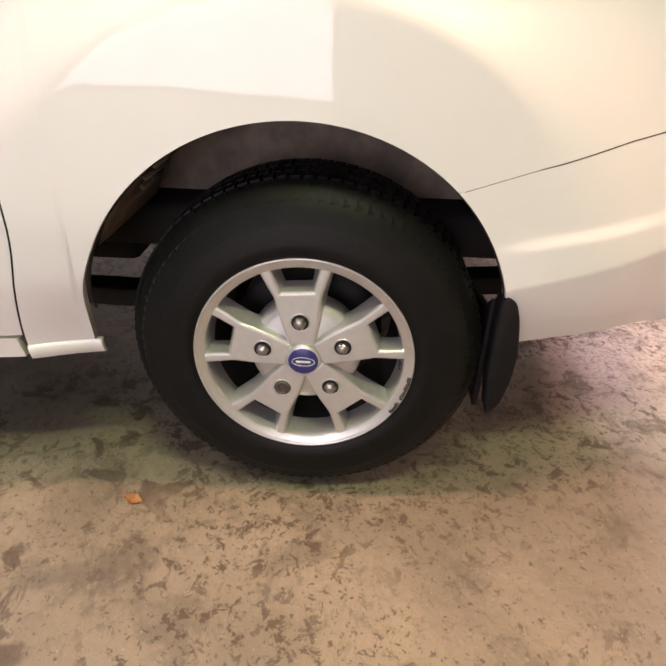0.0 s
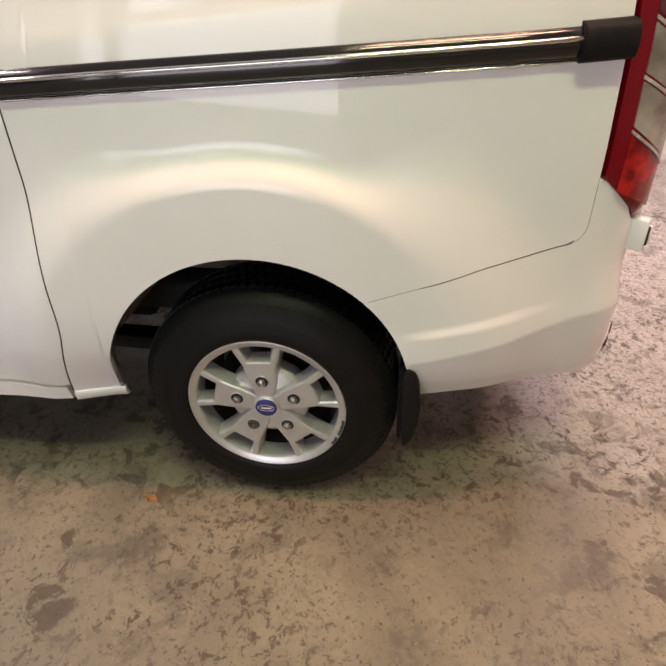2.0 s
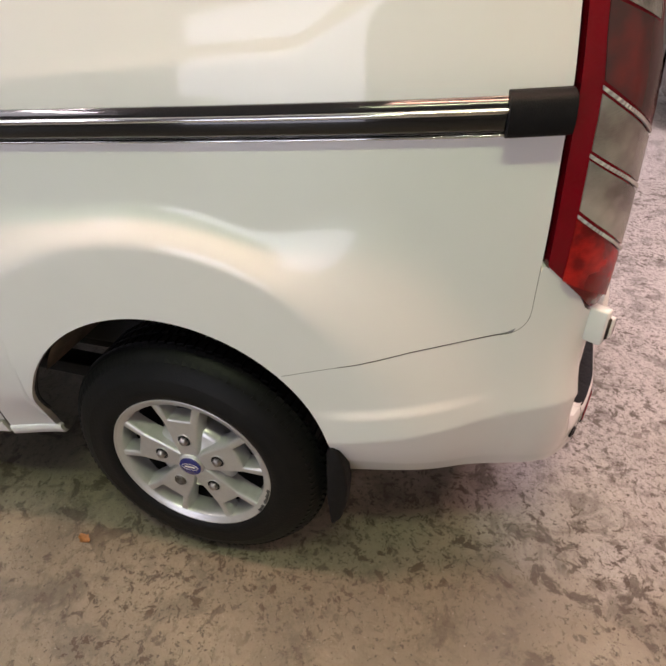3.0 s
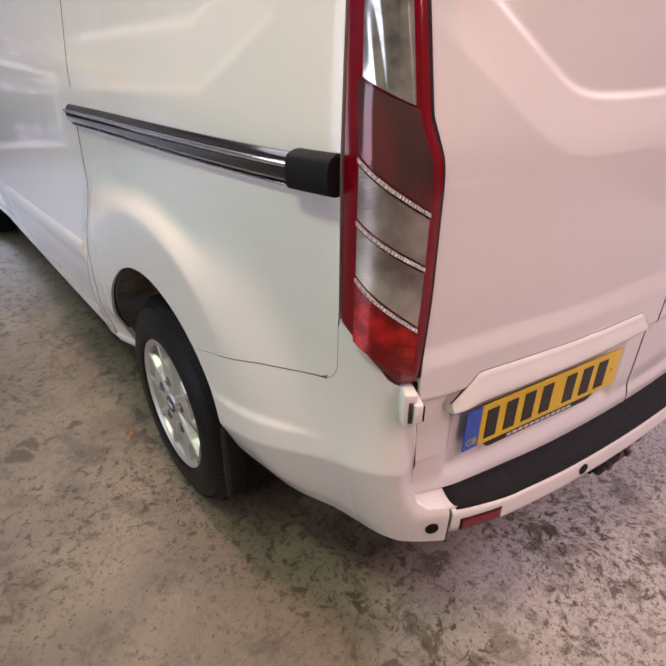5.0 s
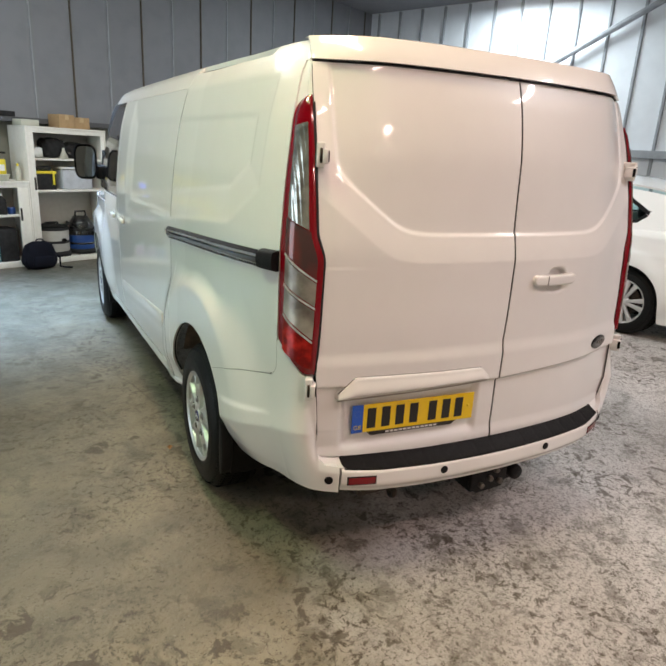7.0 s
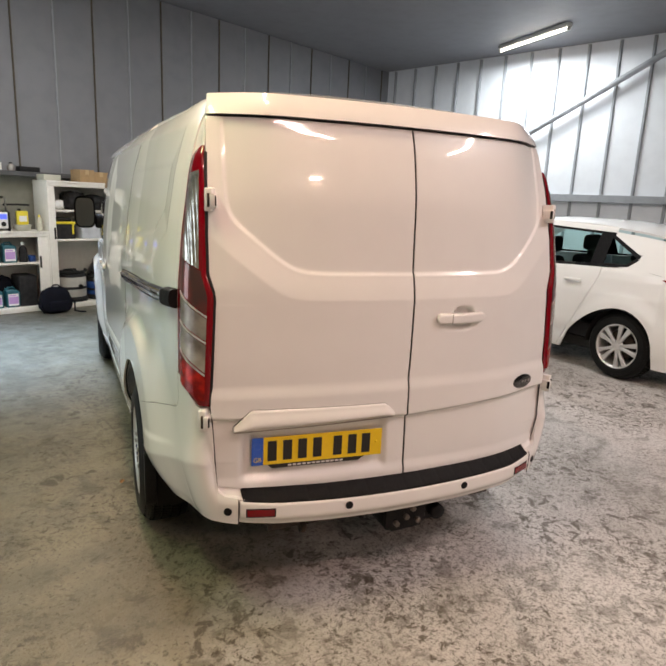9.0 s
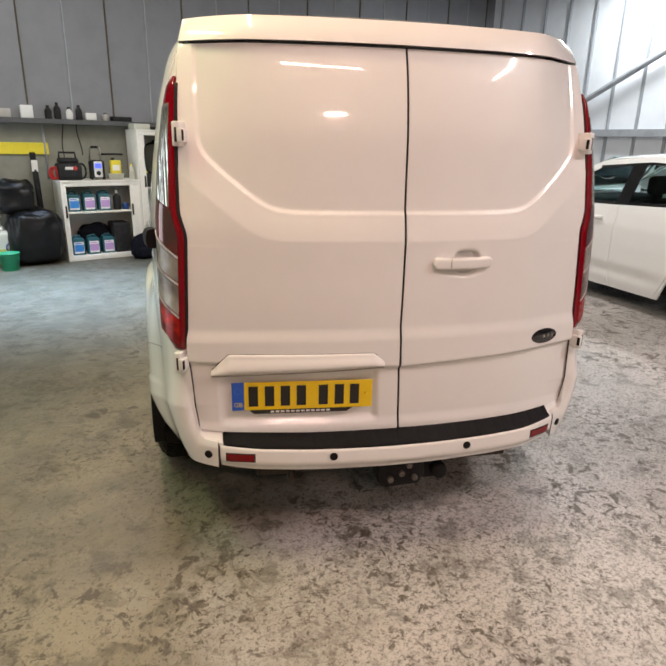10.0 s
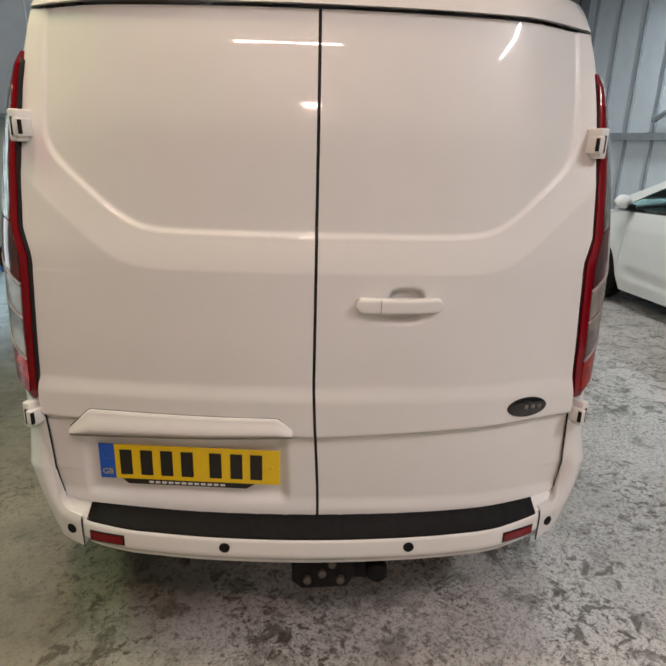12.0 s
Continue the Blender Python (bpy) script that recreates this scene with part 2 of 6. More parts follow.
def S(s, z, out=0.0, side=-1, bumper=0.0, rear_inset=0.0):
    """The van's skin at s along its plan outline from the middle of the tail and height z."""
    s = max(0.0, s)
    k = min(len(O_S) - 2, int(s / 0.004))
    f = s / 0.004 - k
    x, y = O_XY[k] * (1 - f) + O_XY[k + 1] * f
    tx, ty = O_T[k] * (1 - f) + O_T[k + 1] * f
    flank = smooth(0.62, 1.0, s)
    inset = float(np.interp(z, *INSET))
    if z < 0.62:
        inset *= 1 - 0.62 * smooth(1.40, 1.62, y) * smooth(3.75, 3.55, y)
    if y < 0.80 and z < 0.62:
        fold = 0.532 + (0.535 - y) * 0.26
        inset += (0.30 * max(0.0, fold - z) + 0.12 * max(0.0, 0.432 - z) - inset) * smooth(0.80, 0.70, y)
        flank = smooth(0.62, 0.846, s)
    off = out - inset * (flank if z < 1.2 else smooth(0.5, 0.95, s))
    if y < 4.7 and s > 0.9:
        off += flare(y, z)
        if y < 0.75:
            off += ledge(y, z)
    off += (bumper + (0.022 * smooth(0.70, 0.50, x) if bumper else 0.0)) * smooth(0.575 + 0.20 * smooth(0.735, 0.80, s), 0.47, z) * (1 - smooth(0.716, 1.007, s))
    crown = max(0.0, 1 - (x / 0.75) ** 2) if s < 1.2 else 0.0
    x, y = x + ty * off, y - tx * off
    y += float(np.interp(z, *LEAN)) * (1 - smooth(0.7, 1.25, s)) - float(np.interp(z, *CROWN)) * crown
    # the body leans a little to its left on its springs
    lean = smooth(0.5, 0.95, z)
    if side > 0:
        y += 0.034 * smooth(0.45, 0.76, x) * (1 - smooth(0.9, 1.7, s))
        return Vector((x - lean * (0.018 + 0.012 * min(1.0, x / 0.75)) + askew(y), y, z))
    return Vector((-x - lean * 0.018 * max(0.0, 1 - x / 0.75) + askew(y), y, z))


def S_in(s, side=-1):
    k = min(len(O_S) - 2, int(max(0, s) / 0.004))
    tx, ty = O_T[k]
    return Vector((-side * ty, tx, 0))


van = empty("van", label="white panel van with twin rear doors, parked on the concrete floor", category="van")


def van_panel(name, rows, side, mat=None, depth=0.018, label="", parent=None):
    """rows: grid of (s, z, extra outward offset, bumper offset)."""
    mat = mat or PAINT
    grid = [[S(s, z, o, side, b) for s, z, o, b in row] for row in rows]
    b = skin(grid, depth, lambda i, j: S_in(rows[i][j][0], side))
    if side > 0:
        bmesh.ops.reverse_faces(b, faces=b.faces[:])
    return part(name, b, mat, parent or van, label)


def arch_z(y, arch, low):
    ay, az, ar = arch
    if abs(y - ay) >= ar:
        return low
    return az + math.sqrt(max(0.0, ar * ar - (y - ay) ** 2))


def seam_z(y):
    """The seam between quarter panel and bumper flank."""
    return interp(y, [(0.28, 0.803), (0.31, 0.797), (0.40, 0.775), (0.49, 0.755), (0.60, 0.722), (0.645, 0.709), (0.745, 0.676)])


S_LAMP = s_at_y(0.268)
GAP = 0.0015


def relief_side(y, z):
    """The shallow pressed field in place of side windows."""
    foot = z - (1.277 + (0.684 - y) * 0.097)
    cut = (y - 0.684) * 0.502 + (z - 1.28) * 0.865
    d = min(foot, cut, y - 0.44, 2.66 - y, 1.80 - z)
    t = min(1.0, max(0.0, d / 0.135))
    return -0.011 * t - 0.0035 * smooth(0.125, 0.145, d) - 0.002 * smooth(0.0, 0.02, d)


def quarter(side):
    ay, az, ar = ARCH
    ys = lin(0.274, 0.66, 40) + [ay - ar * math.cos(a) for a in lin(0.18, math.pi, 90)] + [ay + ar + 0.0005] + lin(ay + ar + 0.008, 1.485, 12)
    ys = [min(y, 1.485) for y in sorted(ys)]
    ys = [y for k, y in enumerate(ys) if k == 0 or y - ys[k - 1] > 0.0012]
    rows = []
    for y in ys:
        zb = arch_z(y, ARCH, 0.31)
        if y < 0.745:
            zb = max(seam_z(y) + GAP, zb if y > ay - ar else 0)
        corner = 0.05 - math.sqrt(max(0, 0.05 ** 2 - max(0.0, 0.05 - (y - 0.274)) ** 2))
        zb += corner
        row = []
        for k in range(120):
            z = zb + (1.87 - zb) * k / 119
            yy = y
            if y > 1.25:      # front edge sweeps forward towards the sill
                yy = y + 0.062 * smooth(0.62, 0.30, z) * ((y - 1.25) / 0.235) ** 2
            row.append((s_at_y(yy), z, relief_side(yy, z), 0.0))
        rows.append(row)
    return van_panel("quarter_panel", rows, side)


def bumper_flank(side):
    """The painted corner that runs from the tail lamp down round the wheel arch."""
    s_end = s_at_y(0.745)
    ss = lin(s_at_x(0.668), S_LAMP, 46) + lin(S_LAMP + 0.01, s_end, 60)
    rows = []
    for s in ss:
        x, y = (float(np.interp(s, O_S, O_XY[:, k])) for k in (0, 1))
        if s >= S_LAMP:
            zt = seam_z(y) - GAP
            zt += 0.14 * (1 - smooth(0.0, 0.035, s - S_LAMP))
        else:
            zt = interp(x, [(0.668, 0.497), (0.715, 0.503), (0.7370, 0.520), (0.7440, 0.575), (0.7540, 0.74), (0.7600, 0.80), (0.766, 0.822), (0.80, 0.836), (0.81, 0.845), (0.849, 0.938)]) - GAP
        zb = interp(y, [(0.10, 0.394), (0.16, 0.398), (0.25, 0.382), (0.35, 0.380), (0.5, 0.368), (0.6, 0.350), (0.66, 0.34)])
        row = []
        for k in range(64):
            z = zb + (zt - zb) * k / 63
            sk = s
            if s > s_at_y(0.60):       # arch edge
                y_edge = ARCH[0] - math.sqrt(max(0.0, ARCH[2] ** 2 - max(0.0, z - ARCH[1]) ** 2))
                t = (s - s_at_y(0.60)) / (s_end - s_at_y(0.60))
                sk = s_at_y(0.60) + t * (s_at_y(y_edge) - s_at_y(0.60))
            row.append((sk, z, 0.0, 0.045))
        rows.append(row)
    return van_panel("bumper_corner", rows, side, depth=0.025)


def door_relief(x, z, left):
    ax = abs(x)
    d1, d2, d3 = z - 1.312, (ax - 0.465) * -0.630 + (z - 1.312) * 0.777, 0.695 - ax
    h = 0.02
    d = -h * math.log(math.exp(-d1 / h) + math.exp(-d2 / h) + math.exp(-d3 / h))
    t = min(1.0, max(0.0, (d + 0.098) / 0.082))
    dep = -0.013 * t - 0.008 * smooth(-0.012, 0.002, d)
    dep += 0.010 * smooth(0.915, 0.86, z)
    zc = 0.757 + 0.048 * ax
    dep -= 0.020 * smooth(zc + 0.007, zc - 0.012, z)
    dep += 0.010 * smooth(0.56, 0.515, z)
    if left:
        dx, dz = min(x + 0.655, -0.085 - x), min(z - 0.545, 0.78 - z)
        dep -= 0.016 * smooth(-0.012, 0.022, dx) * smooth(-0.012, 0.022, dz)
    else:
        cup = (abs((x - 0.236) / 0.053) ** 3 + abs((z - 1.135) / 0.050) ** 3) ** (1 / 3)
        dish = (abs((x - 0.214) / 0.105) ** 2.4 + abs((z - 1.122) / 0.038) ** 2.4) ** (1 / 2.4)
        dep -= max(0.022 * (1 - smooth(0.74, 1.02, cup)), 0.012 * (1 - smooth(0.55, 1.02, dish)))
    return dep


def lamp_inner_x(z):
    return interp(z, [(0.82, 0.7655), (1.0, 0.757), (1.21, 0.748), (1.235, 0.749), (1.30, 0.769), (1.75, 0.778)])


DOOR_EDGE = [(0.5, 0.735), (0.57, 0.7420), (0.74, 0.7520), (0.80, 0.7580), (0.835, 0.761)]


def rear_door(side):
    left = side < 0
    rows = []
    for z in lin(0.502, 1.822, 264):
        if z < 0.835:
            xe = interp(z, DOOR_EDGE)
        else:
            xe = lamp_inner_x(z) - 0.004
        xe -= 0.010 - math.sqrt(max(0.0, 0.010 ** 2 - max(0.0, 0.010 - (z - 0.502)) ** 2))
        s1 = s_at_x(xe)
        row = []
        for s in lin(0.0040, s1, 140):
            x = float(np.interp(s, O_S, O_XY[:, 0]))
            v = (z - 0.502) / 1.32
            zz = z + 0.020 * (x / 0.70) ** 2 * (1 - v) ** 4
            row.append((s, zz, door_relief(side * x, zz, left), 0.0))
        rows.append(row[::-1])
    return van_panel("rear_door", rows, side, depth=0.022)


for sd in (-1, 1):
    quarter(sd)
    bumper_flank(sd)
door_l = rear_door(-1)
door_r = rear_door(1)

# rubber between the two doors
part("door_seal", tube([S(0.0, z, door_relief(-0.004, z, True) - 0.0035, -1) for z in lin(0.506, 1.818, 160)], 0.0036, 8), SEAL, van, "black rubber door seal")

# dark inner shell behind the panel gaps
inner = bmesh.new()
for sd in (-1, 1):
    g = [[S(s, z, -0.055, sd) for z in lin(0.47, 1.83, 30)] for s in lin(0, s_at_y(0.62), 40)]
    b = skin(g, 0, None)
    inner = merge(inner, b)
    g = [[S(s, z, -0.026 - (0.05 if sd else 0), sd) for z in lin(0.80, 1.86, 20)] for s in lin(s_at_y(0.60), s_at_y(4.5), 40)]
    inner = merge(inner, skin(g, 0, None))
part("inner_shell", inner, SEAL, van)

# doors, wings and roof ahead of the quarter panel
def flank(name, side, y0, y1, z0, z1, ny, nz, arch=None, edge=None, relief=None):
    rows = []
    ys = lin(y0, y1, ny)
    if arch:
        ays = [arch[0] - arch[2] * math.cos(a) for a in lin(0.0, math.pi, 60)]
        ys = sorted(ys + [a for a in ays if y0 < a < y1])
    for y in ys:
        zb = max(z0, arch_z(y, arch, z0)) if arch else z0
        row = []
        for k in range(nz):
            z = zb + (z1 - zb) * k / (nz - 1)
            yy = y + (edge(y, z) if edge else 0)
            row.append((s_at_y(yy), z, relief(yy, z) if relief else 0.0, 0.0))
        rows.append(row)
    return van_panel(name, rows, side)


for sd in (-1, 1):
    sweep = lambda y, z: 0.062 * smooth(0.62, 0.30, z) * smooth(2.4, 1.5, y) - 0.0032 * smooth(1.10, 1.16, z) * smooth(1.6, 1.5, y)
    flank("sliding_door", sd, 1.4888, 2.952, 0.365, 1.8045, 60, 80, edge=sweep, relief=relief_side)
    flank("front_door", sd, 2.960, 3.60, 0.365, 1.16, 24, 40)
    flank("front_wing", sd, 3.608, 4.86, 0.31, 1.08, 50, 40, arch=ARCHF)
    flank("sill", sd, 1.556, 3.64, 0.308, 0.357, 40, 10, relief=lambda y, z: 0.004)
    van_panel("corner_panel", [[(s_at_x(lamp_inner_x(z)) + 0.0015 + (S_LAMP + 0.002 - s_at_x(lamp_inner_x(z))) * k, z, -0.005, 0.0) for k in lin(0, 1, 12)][::-1] for z in lin(1.58, 1.868, 16)], sd)
    flank("roof_rail", sd, 1.488, 3.40, 1.806, 1.905, 40, 10)
    # raised moulding on the sliding door
    rows = []
    for y in lin(1.69, 2.89, 40):
        t = (y - 1.69) / 1.20
        zt, zb = 0.660 - 0.070 * t, 0.560 - 0.083 * t
        rows.append([(s_at_y(y), zb + (zt - zb) * k / 9, 0.007 * smooth(0, 0.6, k / 9) * smooth(1, 0.90, k / 9) + 0.002, 0.0) for k in range(10)])
    van_panel("side_moulding", rows, sd, depth=0.012)
    # window of the front door
    rows = [[(s_at_y(y), z, -0.02, 0.0) for z in lin(1.165, 1.80 - 0.9 * max(0.0, y - 3.45), 12)] for y in lin(3.010, 4.02, 16)]
    van_panel("door_window", rows, sd, mat=GLOSSBLACK)
    rows = [[(s_at_y(y), z, 0.0, 0.0) for z in lin(1.16, 1.88, 20)] for y in lin(2.960, 3.004, 6)]
    van_panel("pillar", rows, sd)

# roof, tail header, windscreen, bonnet, nose
top = []
s_roof = s_at_y(0.62)
for k in lin(0.0, 1.0, 34):
    row = []
    for t in lin(-1, 1, 41):
        p = S(abs(t) ** 0.8 * s_roof, 1.905, 0.0, 1 if t > 0 else -1)
        yy = p.y + (3.35 - p.y) * k
        xl, xr = (S(s_at_y(max(0.62, yy)), 1.905, 0.0, sd).x for sd in (-1, 1))
        e = xl + (xr - xl) * (t + 1) / 2
        f = smooth(0.0, 0.2, k)
        row.append(Vector((p.x + (e - p.x) * f, yy, 1.905 + 0.06 * (1 - abs(t) ** 2.6) * smooth(0.0, 0.10, k))))
    top.append(row)
part("roof", skin(top, 0.02, lambda i, j: Vector((0, 0, -1))), PAINT, van)
for sd in (-1, 1):
    rows = [[(s, z, 0.0, 0.0) for s in lin(s_at_y(0.62), 0.0, 44)] for z in lin(1.830, 1.905, 10)]
    van_panel("tail_header", rows, sd)
screen = [[Vector((x * (0.84 + 0.12 * k) + askew(3.36 + 0.95 * k), 3.36 + 0.95 * k + 0.02 - 0.12 * (x / 0.8) ** 2, 1.92 - 0.78 * k)) for x in lin(-0.86, 0.86, 15)] for k in lin(0, 1, 10)]
part("windscreen", skin(screen, 0.02, lambda i, j: Vector((0, -0.6, -0.6))), GLOSSBLACK, van)
bonnet = [[Vector((x * (0.92 - 0.15 * k) + askew(4.30 + 0.55 * k), 4.30 + 0.55 * k - 0.1 * (x / 0.8) ** 2, 1.13 - 0.16 * k - 0.04 * (x / 0.9) ** 2)) for x in lin(-0.97, 0.97, 15)] for k in lin(0, 1, 8)]
part("bonnet", skin(bonnet, 0.03, lambda i, j: Vector((0, 0, -1))), PAINT, van)
for sd in (-1, 1):
    rows = [[(s, z, 0.0, 0.0) for s in lin(s_at_y(4.867), O_S[O_NOSE], 24)] for z in lin(0.28, 0.98, 14)]
    van_panel("nose", rows, sd)
part("underbody", box(-0.66, 0.54, 0.25, 4.7, 0.435, 0.54, 0.02), SEAL, van)
part("fuel_tank", box(-0.62, 0.20, 1.43, 2.35, 0.378, 0.44, 0.02), SEAL, van)

# rear bumper middle with its tread step
def bump_face(x, z, out=0.0):
    s = s_at_x(abs(x))
    p = S(s, z, out, -1 if x < 0 else 1, 0.045)
    return Vector((p.x if abs(x) > 1e-6 else 0, p.y, z))


XB = 0.662
rows = []
for z in lin(0.366, 0.468, 14):
    t = (z - 0.366) / 0.102
    tuck = -0.030 * smooth(0.45, 0.0, t) - 0.010 * smooth(0.9, 1.0, t)
    rows.append([bump_face(x, z + 0.025 * (x / 0.66) ** 2, tuck) for x in lin(-XB, XB, 80)])
b = skin(rows, 0.03, lambda i, j: Vector((0, 1, 0)))
bumper_mid = part("bumper_centre", b, PAINT, van)
rows = []
for k in lin(0, 1, 9):
    row = []
    for i in range(263):
        x = -0.655 + 1.31 * i / 262
        p0, z0 = bump_face(x, 0.46, -0.004), 0.466 + 0.022 * (x / 0.66) ** 2
        z1 = 0.499 + 0.016 * (x / 0.70) ** 2
        q = Vector((x, p0.y + 0.075 * k, z0 + (z1 - z0) * smooth(0, 0.9, k) + 0.004))
        if 0.12 < k < 0.95:
            q.z += 0.0011 * (1 if (i % 16) > 1 else 0)
        row.append(q)
    rows.append(row)
part("tread_step", skin(rows, 0.012, lambda i, j: Vector((0, 0, -1))), PLASTIC, van, "ribbed black plastic bumper tread")

# painted shoulders between tread step and door corner
for sd in (-1, 1):
    g = []
    for x in lin(0.640, 0.778, 16):
        z0 = 0.466 + 0.027 * (x / 0.66) ** 2
        p0 = S(s_at_x(x), z0, -0.006, sd, 0.045)
        p1 = S(s_at_x(x), 0.58, -0.03, sd)
        g.append([Vector((p0.x + (p1.x - p0.x) * k, p0.y + (p1.y - p0.y) * k - 0.003, z0 + 0.028 * smooth(0.2, 1, k))) for k in lin(0, 1, 8)])
    part("bumper_shoulder", skin(g, 0.01, lambda i, j: Vector((0, 0, -1))), PAINT, van)


def seam_line(side, pts, r=0.0015, sunk=0.0008, bumper=0.0):
    """A dark rubbered gap between two panels, along places (s, z)."""
    return part("panel_gap", tube([S(s, z, -sunk, side, bumper) for s, z in pts], r, 6), SEAL if r > 0.001 else FINEGAP, van)


for sd in (-1, 1):
    low = [(s_at_y(y), seam_z(y)) for y in lin(0.742, 0.325, 40)]
    turn = [(s_at_y(0.325 - 0.051 * math.sin(a)), seam_z(0.325) + 0.05 * (1 - math.cos(a))) for a in lin(0.1, math.pi / 2, 8)]
    seam_line(sd, low + turn + [(s_at_y(0.274), z) for z in lin(0.86, 0.94, 6)], 0.0009, 0.0006)
    seam_line(sd, [(s_at_y(1.4870 + 0.062 * smooth(0.62, 0.30, z)), z) for z in lin(0.30, 1.12, 50)], 0.0018)
    seam_line(sd, [(s_at_y(1.4862), z) for z in lin(1.12, 1.80, 30)], 0.0009, 0.0012)
    seam_line(sd, [(s_at_x(interp(z, DOOR_EDGE) + 0.0012), z) for z in lin(0.512, 0.835, 30)], 0.0024, 0.004)
    seam_line(sd, [(s_at_x(0.668), z) for z in lin(0.39, 0.492, 8)], 0.0018, bumper=0.045)
    van_panel("sill_flange", [[(s_at_y(y), z, o, 0.0) for z, o in ((0.300, 0.002), (0.303, 0.008), (0.318, 0.008), (0.330, 0.007), (0.336, 0.001))] for y in lin(1.412, 1.545, 8)], sd, depth=0.01)

# ---- wheels ----
WHEEL_M = Matrix(((0, 0, -1, 0), (-1, 0, 0, 0), (0, 1, 0, 0), (0, 0, 0, 1)))     # local x right, y up, z towards the onlooker


def tyre_parts(parent, r_rim, r_out, width, bulge=0.008, lugs=92):
    w = width
    prof = [(r_rim - 0.012, -0.03), (r_rim - 0.004, -0.008), (r_rim + 0.004, 0.001), (r_rim + 0.012, bulge - 0.003), (r_rim + 0.03, bulge),
            (r_rim + 0.034, bulge - 0.0015), (r_rim + 0.062, bulge), (r_rim + 0.066, bulge - 0.002), (r_out - 0.048, -0.001), (r_out - 0.034, -0.009), (r_out - 0.021, -0.02), (r_out - 0.009, -0.034), (r_out - 0.008, -w / 2),
            (r_out - 0.009, -w + 0.034), (r_out - 0.026, -w + 0.009), (r_rim + 0.03, -w), (r_rim - 0.01, -w + 0.02)]
    tyre = part("tyre", lathe(prof, segs=96), RUBBER, parent, "black road tyre")
    b = bmesh.new()
    for row, (h0, h1, turn) in enumerate(((-0.045, -0.014, 0.0), (-0.082, -0.052, 0.4), (-0.122, -0.090, 0.0), (-0.160, -0.130, 0.5), (-0.200, -0.168, 0.2))):
        for k in range(lugs):
            a0 = 2 * math.pi * (k + turn) / lugs
            a1 = a0 + 2 * math.pi * (0.86 if row in (0, 4) else 0.74) / lugs
            vs = []
            for r, lo in ((r_out - 0.012, 0), (r_out, 1)):
                for a, h in ((a0, h0), (a1, h0 + 0.004), (a1, h1 + 0.004), (a0, h1)):
                    rr = r - (0.026 if row == 0 and h > -0.03 else 0) - (0.010 if row == 4 and h < -0.18 else 0)
                    rr -= 0.003 if row == 0 and lo else 0.0
                    vs.append(b.verts.new((rr * math.cos(a), rr * math.sin(a), h)))
            for f in ((4, 5, 6, 7), (0, 1, 5, 4), (1, 2, 6, 5), (2, 3, 7, 6), (3, 0, 4, 7)):
                b.faces.new([vs[i] for i in f])
    part("tread", b, RUBBER, tyre, smooth=False)
    return tyre


def spoke(turn):
    """A broad spoke that forks to the flange, its flanks sloping out to a wider foot."""
    top = [(0.024, 0.030), (0.0345, 0.075), (0.0430, 0.130), (0.0690, 0.1935), (0.0480, 0.1975), (0.0300, 0.1420)]
    foot = [(0.030, 0.030), (0.042, 0.072), (0.0510, 0.122), (0.0745, 0.1880), (0.0390, 0.1915), (0.0250, 0.1480)]
    top, foot = (q + [(-x, y) for x, y in q[::-1]] for q in (top, foot))
    b = bmesh.new()
    n = len(top)
    lo = [b.verts.new((x, y, -0.046)) for x, y in foot]
    hi = [b.verts.new((x, y, -0.006)) for x, y in top]
    for k in range(n):
        b.faces.new((lo[k], lo[(k + 1) % n], hi[(k + 1) % n], hi[k]))
    b.faces.new(hi)
    bmesh.ops.recalc_face_normals(b, faces=b.faces)
    edge = [e for e in b.edges if all(v.co.z > -0.01 for v in e.verts)]
    bmesh.ops.bevel(b, geom=edge, offset=0.0050, segments=4, affect="EDGES", profile=0.5)
    return moved(b, turn)


